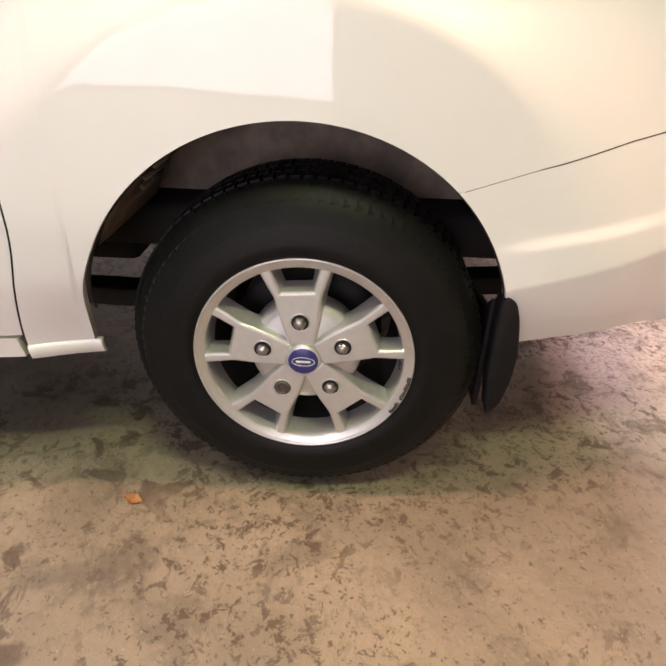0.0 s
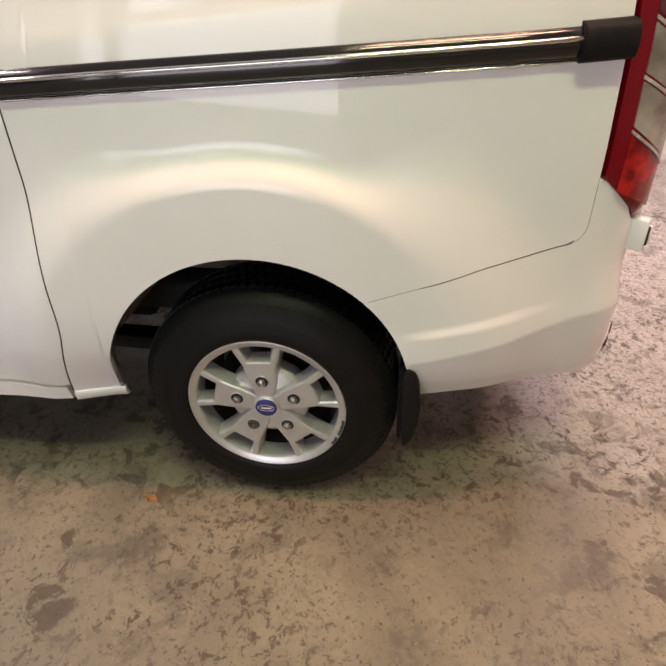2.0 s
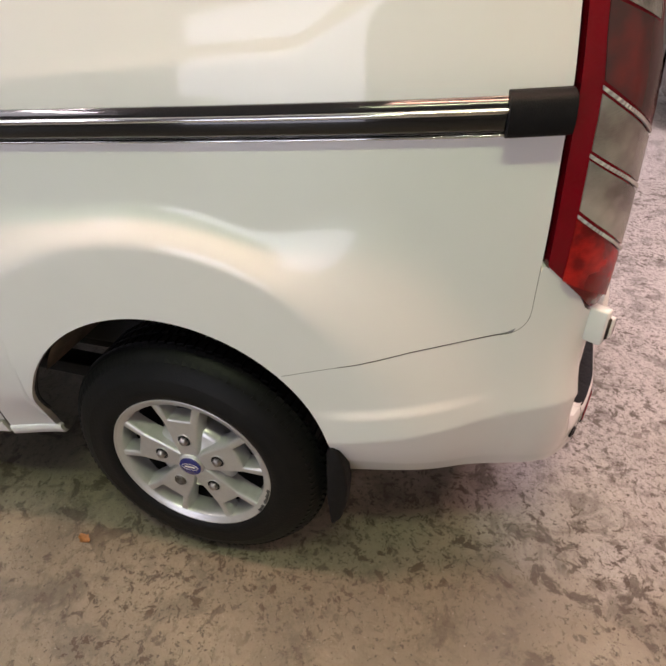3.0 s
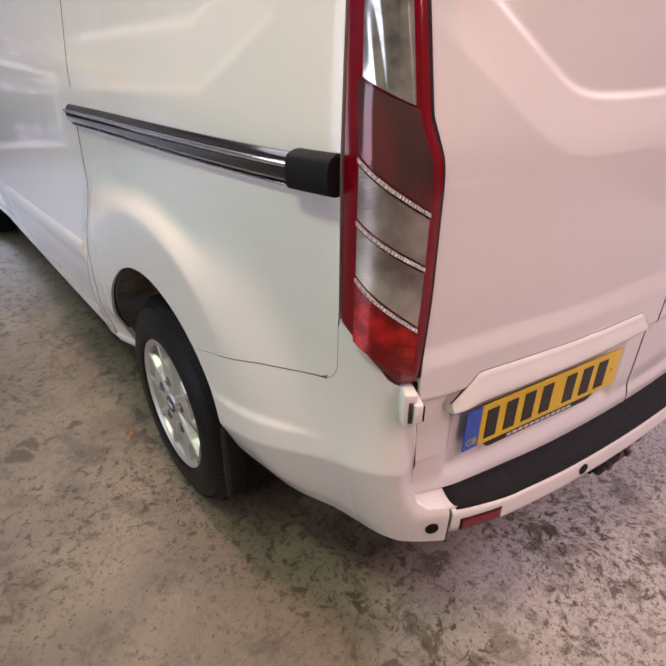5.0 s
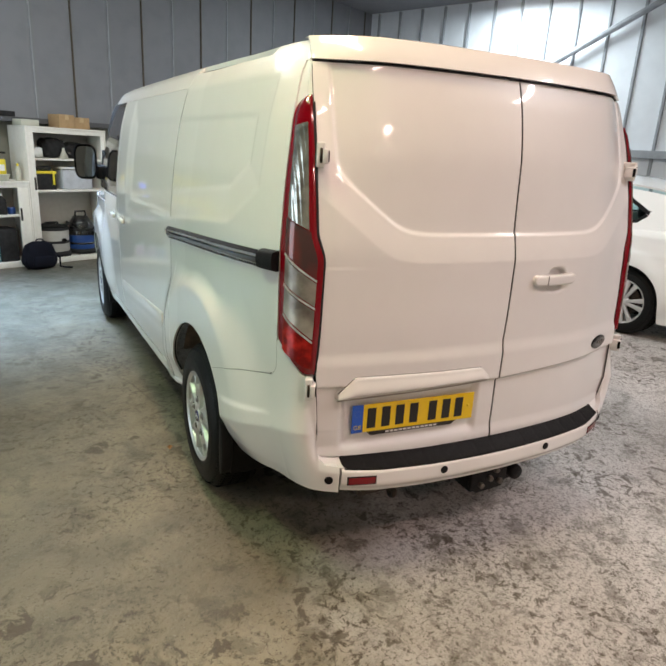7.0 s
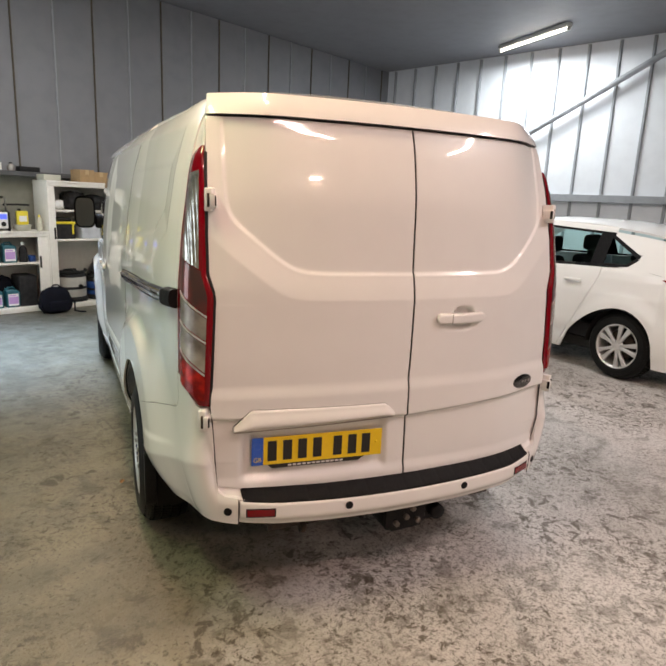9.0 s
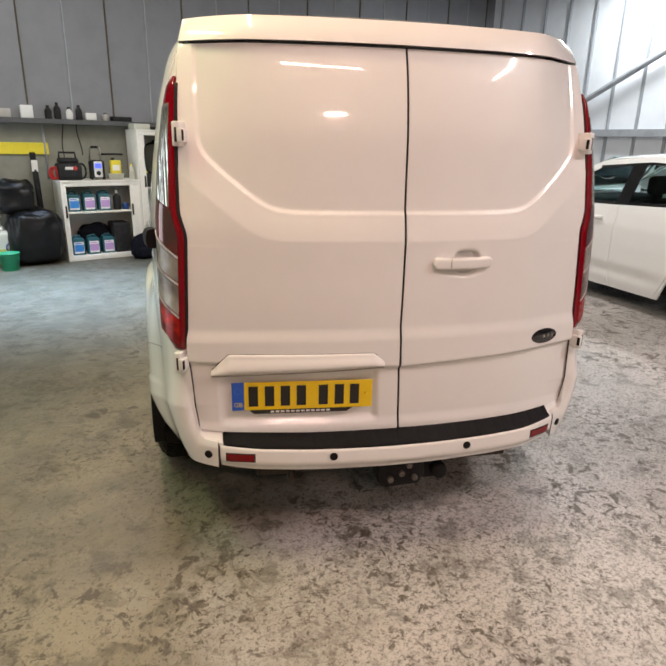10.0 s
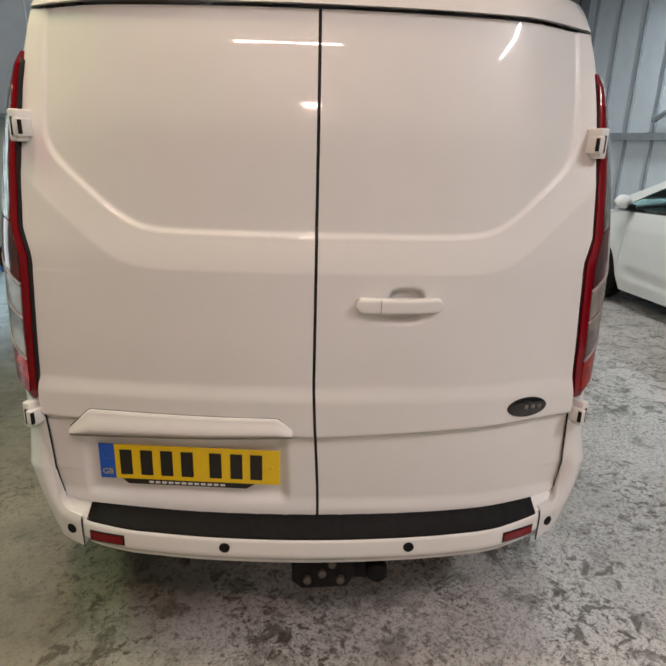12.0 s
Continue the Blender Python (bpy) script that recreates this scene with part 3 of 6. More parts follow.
def van_wheel(name="van_wheel"):
    w = empty(name, WHEEL_M)
    tyre_parts(w, 0.209, 0.341, 0.215)
    rim = part("rim", lathe([(0.1838, -0.058), (0.1850, -0.050), (0.1890, -0.020), (0.1908, -0.0080), (0.1925, -0.0055), (0.203, -0.0035), (0.2055, -0.0015), (0.2075, 0.0008), (0.2105, 0.0008), (0.2125, -0.003), (0.213, -0.012), (0.206, -0.02)], segs=96), ALLOY, w,
               "painted silver five-spoke alloy rim")
    # the deep barrel is darkened: shade inside the wheel put into its colour
    part("barrel", lathe([(0.172, -0.20), (0.177, -0.12), (0.1838, -0.0582)], segs=72), DARKBARREL, rim, "deep rim barrel, coloured dark for the shade inside")
    for k in range(5):
        part("spoke", spoke(Matrix.Rotation(2 * math.pi * k / 5 + radians(4.5), 4, "Z")), ALLOY, rim, smooth=False)
    part("hub_plate", lathe([(0.0, -0.009), (0.036, -0.009), (0.044, -0.012), (0.056, -0.022), (0.090, -0.024), (0.104, -0.030), (0.111, -0.044), (0.111, -0.075)], segs=64), ALLOY, rim)
    part("centre_cap", lathe([(0, 0.0), (0.026, 0.0), (0.0315, -0.002), (0.0335, -0.006), (0.034, -0.014)], segs=48), ALLOY, w)
    oval = [(0.0288 * math.cos(a), 0.0275 * math.sin(a)) for a in lin(0, 2 * math.pi, 49)[:-1]]
    badge = part("badge", prism(oval, -0.003, 0.0030, 0.001), BLUE, w, "dark blue round centre badge")
    ring = [(0.0215 * math.cos(a), 0.0095 * math.sin(a), 0.0032) for a in lin(0, 2 * math.pi, 37)]
    part("badge_ring", tube(ring, 0.0006, 5), WHITEPRINT, badge)
    part("badge_bar", box(-0.014, 0.014, -0.0022, 0.0022, 0.0028, 0.0036), WHITEPRINT, badge, smooth=False)
    for k in range(5):
        a = 2 * math.pi * k / 5 + radians(94.5)
        m = Matrix.Translation((0.0805 * math.cos(a), 0.0805 * math.sin(a), 0))
        cup = part("bolt_cup", lathe([(0.0165, -0.0052), (0.0175, -0.0046), (0.0192, -0.0050), (0.0196, -0.0064)], m, 32), ALLOY, w)
        part("cup_floor", lathe([(0.0, -0.0054), (0.0170, -0.0054)], m, 32), SEAL, cup)
        if k != 2:
            hexed = [(0.0122 * math.cos(j * math.pi / 3), 0.0122 * math.sin(j * math.pi / 3)) for j in range(6)]
            bolt = prism(hexed, -0.0056, 0.0005, 0.0012)
            lathe([(0.0108, 0.0004), (0.0100, 0.0030), (0.0065, 0.0052), (0, 0.0060)], None, 24, bm=bolt)
            part("wheel_bolt", moved(bolt, m), STEEL, w, "worn steel wheel bolt")
        else:
            bolt = lathe([(0.0150, -0.0054), (0.0148, -0.0022), (0.0125, -0.0012), (0.0090, -0.0014), (0.0086, -0.0045), (0.0062, -0.0045), (0.0058, -0.0018), (0.0030, -0.0018), (0.0026, -0.0045), (0, -0.0045)], m, 28)
            part("locking_bolt", bolt, LOCKBOLT, w, "dark locking wheel bolt")
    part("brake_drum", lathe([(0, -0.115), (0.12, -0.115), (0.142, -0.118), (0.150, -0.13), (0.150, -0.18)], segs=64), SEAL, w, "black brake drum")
    return w


# near-black tone that paints the shade in the depth of the rims
DARKBARREL = material("dark_barrel", (0.016, 0.015, 0.014), 0.7, 0.2, grain=0.5, scale=40, second=(0.035, 0.031, 0.027))
LOCKBOLT = material("weathered_bolt", (0.14, 0.125, 0.11), 0.5, 0.7, grain=0.6, scale=300, second=(0.05, 0.045, 0.04))
rear_wheel = van_wheel()
rear_wheel.parent = van
rear_wheel.matrix_world = Matrix.Translation((-0.955, 1.0, 0.34)) @ WHEEL_M
# kerb damage on this rim alone
b = bmesh.new()
rs = [(0.2005, 0.0003), (0.2045, 0.0006), (0.209, 0.0012), (0.2128, -0.003)]
nn = 26
vs = []
for i in range(nn):
    a = radians(-33 + 26 * i / (nn - 1))
    wob = 0.5 + 0.5 * math.sin(i * 1.7) * math.sin(i * 0.6 + 1)
    vs.append([b.verts.new((max(r, 0.2128 - (0.008 + 0.005 * wob)) * math.cos(a), max(r, 0.2128 - (0.008 + 0.005 * wob)) * math.sin(a), h + 0.0006)) for r, h in rs])
for i in range(nn - 1):
    if 8 <= i <= 9:
        continue
    for j in range(3):
        b.faces.new((vs[i][j], vs[i][j + 1], vs[i + 1][j + 1], vs[i + 1][j]))
part("kerb_scuff", b, SCUFF, rear_wheel, "bare dark kerb scuff on the rim edge")
b = bmesh.new()
for cx, cy, r in ((0.0, 0.0, 0.0055), (0.004, 0.008, 0.0045), (-0.003, 0.005, 0.004), (0.005, -0.004, 0.003)):
    lathe([(r, 0.0), (r * 0.8, 0.0012), (0, 0.0016)], Matrix.Rotation(radians(-4.5), 4, "Z") @ pose(0.1855, cy, -0.026 + cx * 1.5, 0, -80, 0), 10, bm=b)
part("kerb_scuff", b, SCUFF, rear_wheel)
for y, sd in ((4.03, -1), (1.0, 1), (4.03, 1)):
    m = Matrix.Translation((sd * 0.955 + askew(y), y, 0.34)) @ (WHEEL_M if sd < 0 else Matrix.Rotation(math.pi, 4, "Z") @ WHEEL_M)
    wcopy = copy_thing([o for o in van.children if o.name == "van_wheel"][0], m)
    wcopy.matrix_parent_inverse = Matrix()
    for c in list(wcopy.children):
        if c.name.startswith("kerb_scuff"):
            bpy.data.objects.remove(c)

# wheel housings
for sd in (-1, 1):
    for ay, az, ar in (ARCH, ARCHF):
        g = []
        for a in lin(radians(22), radians(158), 150):
            fold = 0.014 * smooth(0.86, 0.96, math.sin(a * 13 + 0.6)) + 0.006 * smooth(0.2, 0.5, math.sin(a * 5))
            g.append([Vector((sd * x + askew(ay), ay + (ar + 0.004) * math.cos(a), az + (ar + 0.014 - fold * smooth(0.925, 0.88, x)) * math.sin(a))) for x in lin(0.928, 0.60, 16)])
        liner = part("arch_liner", skin(g, 0, None), LINER, van, "dusty dark wheel arch liner")
        for a, x0, x1, r in ((0.98, 0.90, 0.62, 0.004), (1.30, 0.90, 0.62, 0.003), (2.05, 0.90, 0.62, 0.003), (0.70, 0.84, 0.70, 0.006), (0.78, 0.84, 0.70, 0.006), (0.60, 0.80, 0.68, 0.006)):
            rib = [(sd * x + askew(ay), ay + (ar - 0.004) * math.cos(a), az + (ar + 0.004) * math.sin(a)) for x in (x0, x1)]
            part("liner_rib", tube(rib, r, 6), SEAL if r < 0.005 else LINER, liner)
        b = bmesh.new()
        vs = [b.verts.new((sd * 0.602 + askew(ay), ay + (ar + 0.004) * math.cos(a), az + 0.014 + ar * math.sin(a))) for a in lin(radians(22), radians(158), 24)]
        b.faces.new(vs)
        part("housing_wall", b, LINER, van)
        lip = tube([S(s_at_y(ay + (ar + 0.002) * math.cos(a)), az + (ar + 0.002) * math.sin(a), -0.012, sd) for a in lin(radians(4), radians(176), 60)], 0.0045, 6)
        part("arch_lip", lip, SEAL, van)
    part("axle_beam", tube([(0, 1.0, 0.33), (sd * 0.85, 1.0, 0.34)], 0.045, 12), SEAL, van)
    part("leaf_spring", prism([(0.28, 0.365), (0.28, 0.405), (0.63, 0.383), (1.0, 0.335), (1.47, 0.312), (1.74, 0.318), (1.74, 0.270), (1.47, 0.263), (1.0, 0.287), (0.63, 0.338)], sd * 0.60 - 0.035, sd * 0.60 + 0.035, 0.004, m=Matrix(((0, 0, 1, 0), (1, 0, 0, 0), (0, 1, 0, 0), (0, 0, 0, 1)))), SEAL, van)
    part("chassis_rail", box(min(sd * 0.42, sd * 0.5), max(sd * 0.42, sd * 0.5), 0.2, 4.5, 0.43, 0.52, 0.008), SEAL, van)

# mud flaps
def mud_flap(sd, y):
    outer = [(y - 0.040, 0.42), (y - 0.046, 0.37), (y - 0.042, 0.31), (y - 0.030, 0.26), (y - 0.012, 0.232), (y - 0.003, 0.236), (y + 0.000, 0.27), (y + 0.005, 0.33), (y + 0.005, 0.41), (y + 0.004, 0.478), (y - 0.008, 0.492), (y - 0.026, 0.478), (y - 0.035, 0.45)]
    m = Matrix(((0, 0, 1, 0), (1, 0, 0, 0), (0, 1, 0, 0), (0, 0, 0, 1)))
    x0, x1 = sorted((sd * 0.952 + askew(y), sd * 0.905 + askew(y)))
    flap = part("mud_flap", prism(outer, x0, x1, 0.006, m=m), PLASTIC, van, "black rubber mud flap")
    sheet = [(sd * 0.91, 0.47), (sd * 0.86, 0.43), (sd * 0.70, 0.40), (sd * 0.70, 0.235), (sd * 0.73, 0.215), (sd * 0.90, 0.215)]
    m2 = Matrix(((1, 0, 0, 0), (0, 0, 1, 0), (0, 1, 0, 0), (0, 0, 0, 1)))
    sheet = [(x + askew(y), z) for x, z in sheet]
    part("flap_sheet", prism(sheet if sd > 0 else sheet[::-1], y + 0.0, y + 0.012, 0.003, m=m2), PLASTIC, flap)


for sd in (-1, 1):
    mud_flap(sd, 0.645)
    mud_flap(sd, 3.645)

# ---- tail lamps ----
def lens_material(name, colour, rough, metal, ribs, angle=0.0, second=None, relief=0.4, spots=26, coat=1.0):
    m = material(name, colour, rough, metal, coat, blotch=0.9, blotch_scale=spots, second=second)
    nt = m.node_tree
    tc, wv, mp, bp = (nt.nodes.new(k) for k in ("ShaderNodeTexCoord", "ShaderNodeTexWave", "ShaderNodeMapping", "ShaderNodeBump"))
    mp.inputs["Rotation"].default_value = (0, angle, 0)
    nt.links.new(tc.outputs["Object"], mp.inputs["Vector"])
    nt.links.new(mp.outputs[0], wv.inputs["Vector"])
    wv.bands_direction = "Z"
    wv.inputs["Scale"].default_value = ribs
    bp.inputs["Strength"].default_value, bp.inputs["Distance"].default_value = relief, 0.002
    nt.links.new(wv.outputs["Fac"], bp.inputs["Height"])
    nt.links.new(bp.outputs[0], nt.nodes["Principled BSDF"].inputs["Normal"])
    return m


RED = material("red_lens", (0.20, 0.0015, 0.008), 0.14, 0.0, 0.5, grain=0.5, scale=30, second=(0.15, 0.002, 0.006), spec=0.3)
# bright and dark blotches put the bowls' reflections into the lens colour
REDCELL = lens_material("red_reflector", (0.22, 0.002, 0.004), 0.18, 0.3, 90, 0.5, (0.75, 0.02, 0.014), spots=24, coat=0.3)
CLEAR = lens_material("clear_ribbed_reflector", (0.50, 0.465, 0.43), 0.24, 0.4, 110, 0.8, (0.14, 0.115, 0.11), 0.30, spots=9, coat=0.4)
CLEARTOP = lens_material("clear_fluted_reflector", (0.52, 0.53, 0.51), 0.18, 0.8, 30, 1.57, (0.16, 0.15, 0.15), 0.6, coat=0.5)
SMOKE = material("smoked_lens", (0.085, 0.040, 0.042), 0.14, 0.3, 0.5, blotch=0.8, blotch_scale=14, second=(0.22, 0.035, 0.035))
DIVIDER = lens_material("ribbed_divider", (0.66, 0.62, 0.61), 0.25, 0.3, 70, 1.2, (0.40, 0.34, 0.34), 1.0, coat=0.3)


def tail_lamp(sd):
    s_out = S_LAMP - 0.004
    rows = []
    zs = lin(0.842, 1.722, 90)
    for z in zs:
        si = s_at_x(lamp_inner_x(z)) + 0.002
        so = s_out
        if z < 0.942:
            so = interp(z, [(0.842, s_at_x(0.800)), (0.942, s_out)])
        if z > 1.60:
            so = si + 0.004 + (s_out - si - 0.004) * math.sqrt(max(0.0, 1 - ((z - 1.60) / 0.1225) ** 5))
        n = 18
        rows.append([(si + (so - si) * k / (n - 1), z, (0.012 - 0.004 * smooth(0.08, 0.0, k / (n - 1)) - 0.009 * smooth(0.62, 1.0, k / (n - 1))) * (0.35 + 0.65 * smooth(0, 0.03, z - 0.842) * smooth(1.722, 1.69, z)), 0.0) for k in range(n)][::-1])
    lamp = van_panel("tail_lamp", rows, sd, RED, 0.03, "red and clear tail lamp cluster")

    def cell(name, f0, f1, z00, z01, z10, z11, mat, out=0.0165, label="", n=10):
        """f: fractions from the outer to the inner edge; z at outer and inner, low then high."""
        g = []
        for k in lin(0, 1, n):
            row = []
            for j in lin(0, 1, n):
                lo, hi = z00 + (z01 - z00) * j, z10 + (z11 - z10) * j
                z = lo + (hi - lo) * k
                si = s_at_x(lamp_inner_x(z)) + 0.002
                f = f0 + (f1 - f0) * j
                row.append((s_out + (si - s_out) * f, z, (0.012 - 0.009 * smooth(0.38, 0.0, f)) + out - 0.0135, 0.0))
            g.append(row)
        return van_panel(name, g, sd, mat, 0.004, label, lamp)

    cell("clear_lens", 0.20, 0.885, 1.045, 0.965, 1.128, 1.062, CLEAR, label="clear ribbed lens")
    cell("clear_lens", 0.20, 0.885, 1.143, 1.077, 1.226, 1.152, CLEAR, label="clear ribbed lens")
    cell("smoked_lens", 0.20, 0.885, 1.244, 1.166, 1.350, 1.312, SMOKE)
    cell("clear_lens", 0.26, 0.84, 1.352, 1.318, 1.628, 1.64, CLEARTOP, label="clear fluted lens", n=14)
    cell("red_lens", 0.19, 0.90, 0.915, 0.862, 1.030, 0.948, REDCELL, 0.0162)
    for z0, z1 in ((1.036, 0.956), (1.1355, 1.0695), (1.235, 1.159)):
        cell("lens_divider", 0.19, 0.89, z0 - 0.0032, z1 - 0.0032, z0 + 0.0032, z1 + 0.0032, DIVIDER, 0.0185)
    edge = [(s_at_x(lamp_inner_x(z)) - 0.0005, z) for z in lin(0.85, 1.70, 60)]
    part("lamp_gasket", tube([S(s, z, -0.001, sd) for s, z in edge], 0.0072 if sd < 0 else 0.0020, 6), SEAL, lamp, "black rubber lamp gasket")
    return lamp


for sd in (-1, 1):
    tail_lamp(sd)

# ---- door hinges ----
def hinge(sd, z, x=0.780):
    p = S(s_at_x(x), z, 0.0, sd)
    yaw = math.degrees(math.atan2(*reversed((S(s_at_x(x + 0.01), z, 0, 1) - S(s_at_x(x - 0.01), z, 0, 1)).xy))) * sd
    q = -sd

    def slab(x0, x1, *rest, **kw):
        lo, hi = sorted((q * x0, q * x1))
        return box(lo, hi, *rest, **kw)

    h = part("hinge", slab(-0.014, 0.012, -0.034, 0.02, -0.038, 0.038, 0.005, segs=3), PAINT, van, "white painted steel door hinge")
    h.matrix_world = pose(p.x, p.y, p.z, 0, 0, yaw)
    part("slot", slab(-0.004, 0.004, -0.0352, -0.02, -0.024, 0.020, 0.002), SEAL, h, "dark slot round the hinge pin")
    part("pin", lathe([(0, 0.020), (0.004, 0.020), (0.004, -0.024), (0, -0.024)], pose(0, -0.0345, 0), 16), RUST, h)
    part("leaf", slab(0.005, 0.023, -0.041, 0.006, -0.026, 0.018, 0.004), PAINT, h)
    part("end_plate", slab(0.0225, 0.0255, -0.0405, -0.029, -0.020, 0.013, 0.001), PLASTIC, h)
    return h


for sd in (-1, 1):
    hinge(sd, 0.797)
    hinge(sd, 1.545, 0.752)

# ---- brow over the number plate ----
g = []
for x in lin(-0.682, -0.062, 64):
    zb = 0.744 + 0.020 * (x + 0.68) / 0.61
    zt = min(0.823, zb + 0.020 + 0.92 * min(x + 0.682, -0.062 - x))
    zt = min(zt, 0.8225 - 0.010 * (x + 0.6))
    row = []
    for k in lin(0, 1, 16):
        z = zb + (zt - zb) * k
        out = (0.009 + 0.013 * smooth(1.0, 0.3, k) - 0.016 * smooth(0.26, 0.0, k) - 0.004 * smooth(0.93, 1.0, k)) * (0.4 + 0.6 * smooth(0.0, 0.05, zt - zb))
        p = S(s_at_x(-x), z, out + 0.008, -1)
        row.append(p)
    g.append(row)
part("plate_brow", skin(g, 0.035, lambda i, j: Vector((0, 1, 0))), PAINT, van, "white moulded brow over the number plate")

UNDERBROW = material("brow_underside_tone", (0.30, 0.285, 0.265), 0.35, 0.2)
rim_line = [row[-1] + Vector((0, 0.004, 0.0015)) for row in g]
part("brow_gap", tube(rim_line, 0.0014, 6), SEAL, van)
# added grey line: the brow's dim, down-facing lip put into colour
low_line = [row[0] + Vector((0, 0.002, -0.001)) for row in g]
part("brow_strip", tube(low_line, 0.0045, 8), UNDERBROW, van, "grey line painting the dim underside of the brow")

# ---- number plate ----
plate = empty("number_plate", pose(-0.362, 0.118, 0.6545, 0, 0, -4.6))
plate.parent = van
PW, PH = 0.511, 0.108
part("plate_field", box(-PW / 2 + 0.044, PW / 2, -0.004, 0.0, -PH / 2, PH / 2, 0.0015), YELLOW, plate, "yellow reflective plate", smooth=False)
part("country_band", box(-PW / 2, -PW / 2 + 0.0435, -0.004, 0.0, -PH / 2, PH / 2, 0.0015), PLATEBLUE, plate, smooth=False)
part("surround", prism([(-PW / 2 + 0.05, -PH / 2 + 0.01), (-PW / 2 + 0.078, -PH / 2 - 0.016), (PW / 2 - 0.095, -PH / 2 - 0.016), (PW / 2 - 0.055, -PH / 2 + 0.01)], -0.003, 0.012, m=Matrix(((1, 0, 0, 0), (0, 0, 1, 0), (0, 1, 0, 0), (0, 0, 0, 1)))), PLATEBLACK, plate, "black plate surround", smooth=False)
part("plate_backing", box(-PW / 2 + 0.05, PW / 2 - 0.05, 0.0005, 0.03, -PH / 2 + 0.02, PH / 2 - 0.02), PLATEBLACK, plate, smooth=False)
for cx in (-0.179, -0.121, -0.064, -0.006, 0.074, 0.133, 0.189):
    part("plate_bar", box(cx - 0.017, cx + 0.017, -0.0056, -0.0043, -0.039, 0.039), PLATEBLACK, plate, smooth=False)
for k in range(12):
    part("surround_bar", box(-0.118 + 0.0185 * k, -0.118 + 0.0185 * k + 0.0135, -0.0042, -0.0033, -PH / 2 - 0.0115, -PH / 2 - 0.0045), WHITEPRINT, plate, smooth=False)
cur = bpy.data.curves.new("country_letters", "FONT")
cur.body, cur.size, cur.align_x, cur.extrude = "GB", 0.024, "CENTER", 0.0003
cur.materials.append(GOLDPRINT)
let = new("country_letters", cur)
let.parent = plate
let.matrix_basis = pose(-PW / 2 + 0.022, -0.0048, -0.040, 90, 0, 0)
stars = bmesh.new()
for k in range(12):
    a = 2 * math.pi * k / 12
    lathe([(0, 0.0006), (0.0018, 0.0006), (0.0018, 0)], pose(-PW / 2 + 0.022 + 0.012 * math.cos(a), -0.0042, 0.020 + 0.012 * math.sin(a), 90, 0, 0), 5, bm=stars)
part("star_ring", stars, material("pale_blue_print", (0.06, 0.16, 0.5), 0.5), plate, smooth=False)
part("plate_screw", lathe([(0, 0.003), (0.005, 0.002), (0.006, 0)], pose(0.232, -0.004, 0.002, 90, 0, 0), 16), YELLOW, plate)

# ---- door handle, badge, sensors, reflectors ----
def on_door(x, z, out=0.0):
    return S(s_at_x(abs(x)), z, out, -1 if x < 0 else 1)


p = on_door(0.217, 1.137)
hnd = empty("door_handle", pose(p.x, p.y + 0.008, p.z, 0, 0, 4.0))
hnd.parent = van
g = []
for i, t in enumerate(lin(-1, 1, 40)):
    hh = 0.0192 * math.sqrt(max(0.0, 1 - max(0.0, (abs(t) - 0.82) / 0.18) ** 2)) + 0.0005
    yy = -0.022 + 0.006 * t * t
    g.append([Vector((0.114 * t, yy - 0.007 * math.sqrt(math.sqrt(max(0, 1 - k ** 4))), 0.001 + k * hh - 0.002 * (1 - t * t))) for k in lin(-1, 1, 11)])
part("grip", skin(g, 0.014, lambda i, j: Vector((0, 1, 0))), PAINT, hnd)
part("grip_foot", box(-0.105, -0.060, -0.018, 0.014, -0.010, 0.010, 0.004), PAINT, hnd)
part("grip_foot", box(0.080, 0.104, -0.018, 0.014, -0.010, 0.010, 0.004), PAINT, hnd)
part("lock_seam", box(-0.0508, -0.0500, -0.0294, -0.020, -0.0165, 0.0165), SEAL, hnd, smooth=False)

p = on_door(0.609, 0.832, 0.008)
q = on_door(0.649, 0.832, 0.008) - on_door(0.569, 0.832, 0.008)
em = empty("oval_badge", pose(p.x, p.y, p.z, 90, 0, math.degrees(math.atan2(q.y, q.x))))
em.parent = van
oval = [(0.065 * math.cos(a), 0.0300 * math.sin(a)) for a in lin(0, 2 * math.pi, 49)[:-1]]
part("badge_plate", prism(oval, -0.01, 0.006, 0.003), GLOSSBLACK, em, "black oval badge")
GREYPRINT = material("grey_print", (0.16, 0.15, 0.14), 0.5)
for cx in (-0.004, 0.018, 0.040):
    part("badge_mark", lathe([(0, 0.0012), (0.0065, 0.001), (0.007, 0)], pose(cx, 0, 0.006), 20), GREYPRINT, em)

for x in (-0.704, -0.257, 0.257, 0.704):
    z = {0.704: 0.446, 0.257: 0.438}[abs(x)]
    sx = s_at_x(abs(x))
    p, q = S(sx, z, 0.0, -1 if x < 0 else 1, 0.045), S(sx + 0.01, z, 0.0, -1 if x < 0 else 1, 0.045)
    yaw = math.degrees(math.atan2(q.y - p.y, q.x - p.x)) if x > 0 else math.degrees(math.atan2(p.y - q.y, p.x - q.x))
    part("parking_sensor", lathe([(0, 0.0035), (0.008, 0.003), (0.0115, 0.002), (0.0125, 0.004), (0.0150, 0.003), (0.0155, -0.02)], pose(p.x, p.y, p.z, 90, 0, yaw), 28), PLASTIC, van, "round black parking sensor")
for sd in (-1, 1):
    rows = [[(s, z, 0.0035, 0.045) for s in lin(s_at_x(0.541), s_at_x(0.637), 14)] for z in lin(0.4315, 0.4555, 5)]
    van_panel("rear_reflector", rows, sd, RED, 0.008, "red rear reflector")
    rows = [[(s, z, 0.0012, 0.045) for s in lin(s_at_x(0.536), s_at_x(0.642), 14)] for z in lin(0.4265, 0.4605, 5)]
    van_panel("reflector_bed", rows, sd, SEAL, 0.008)

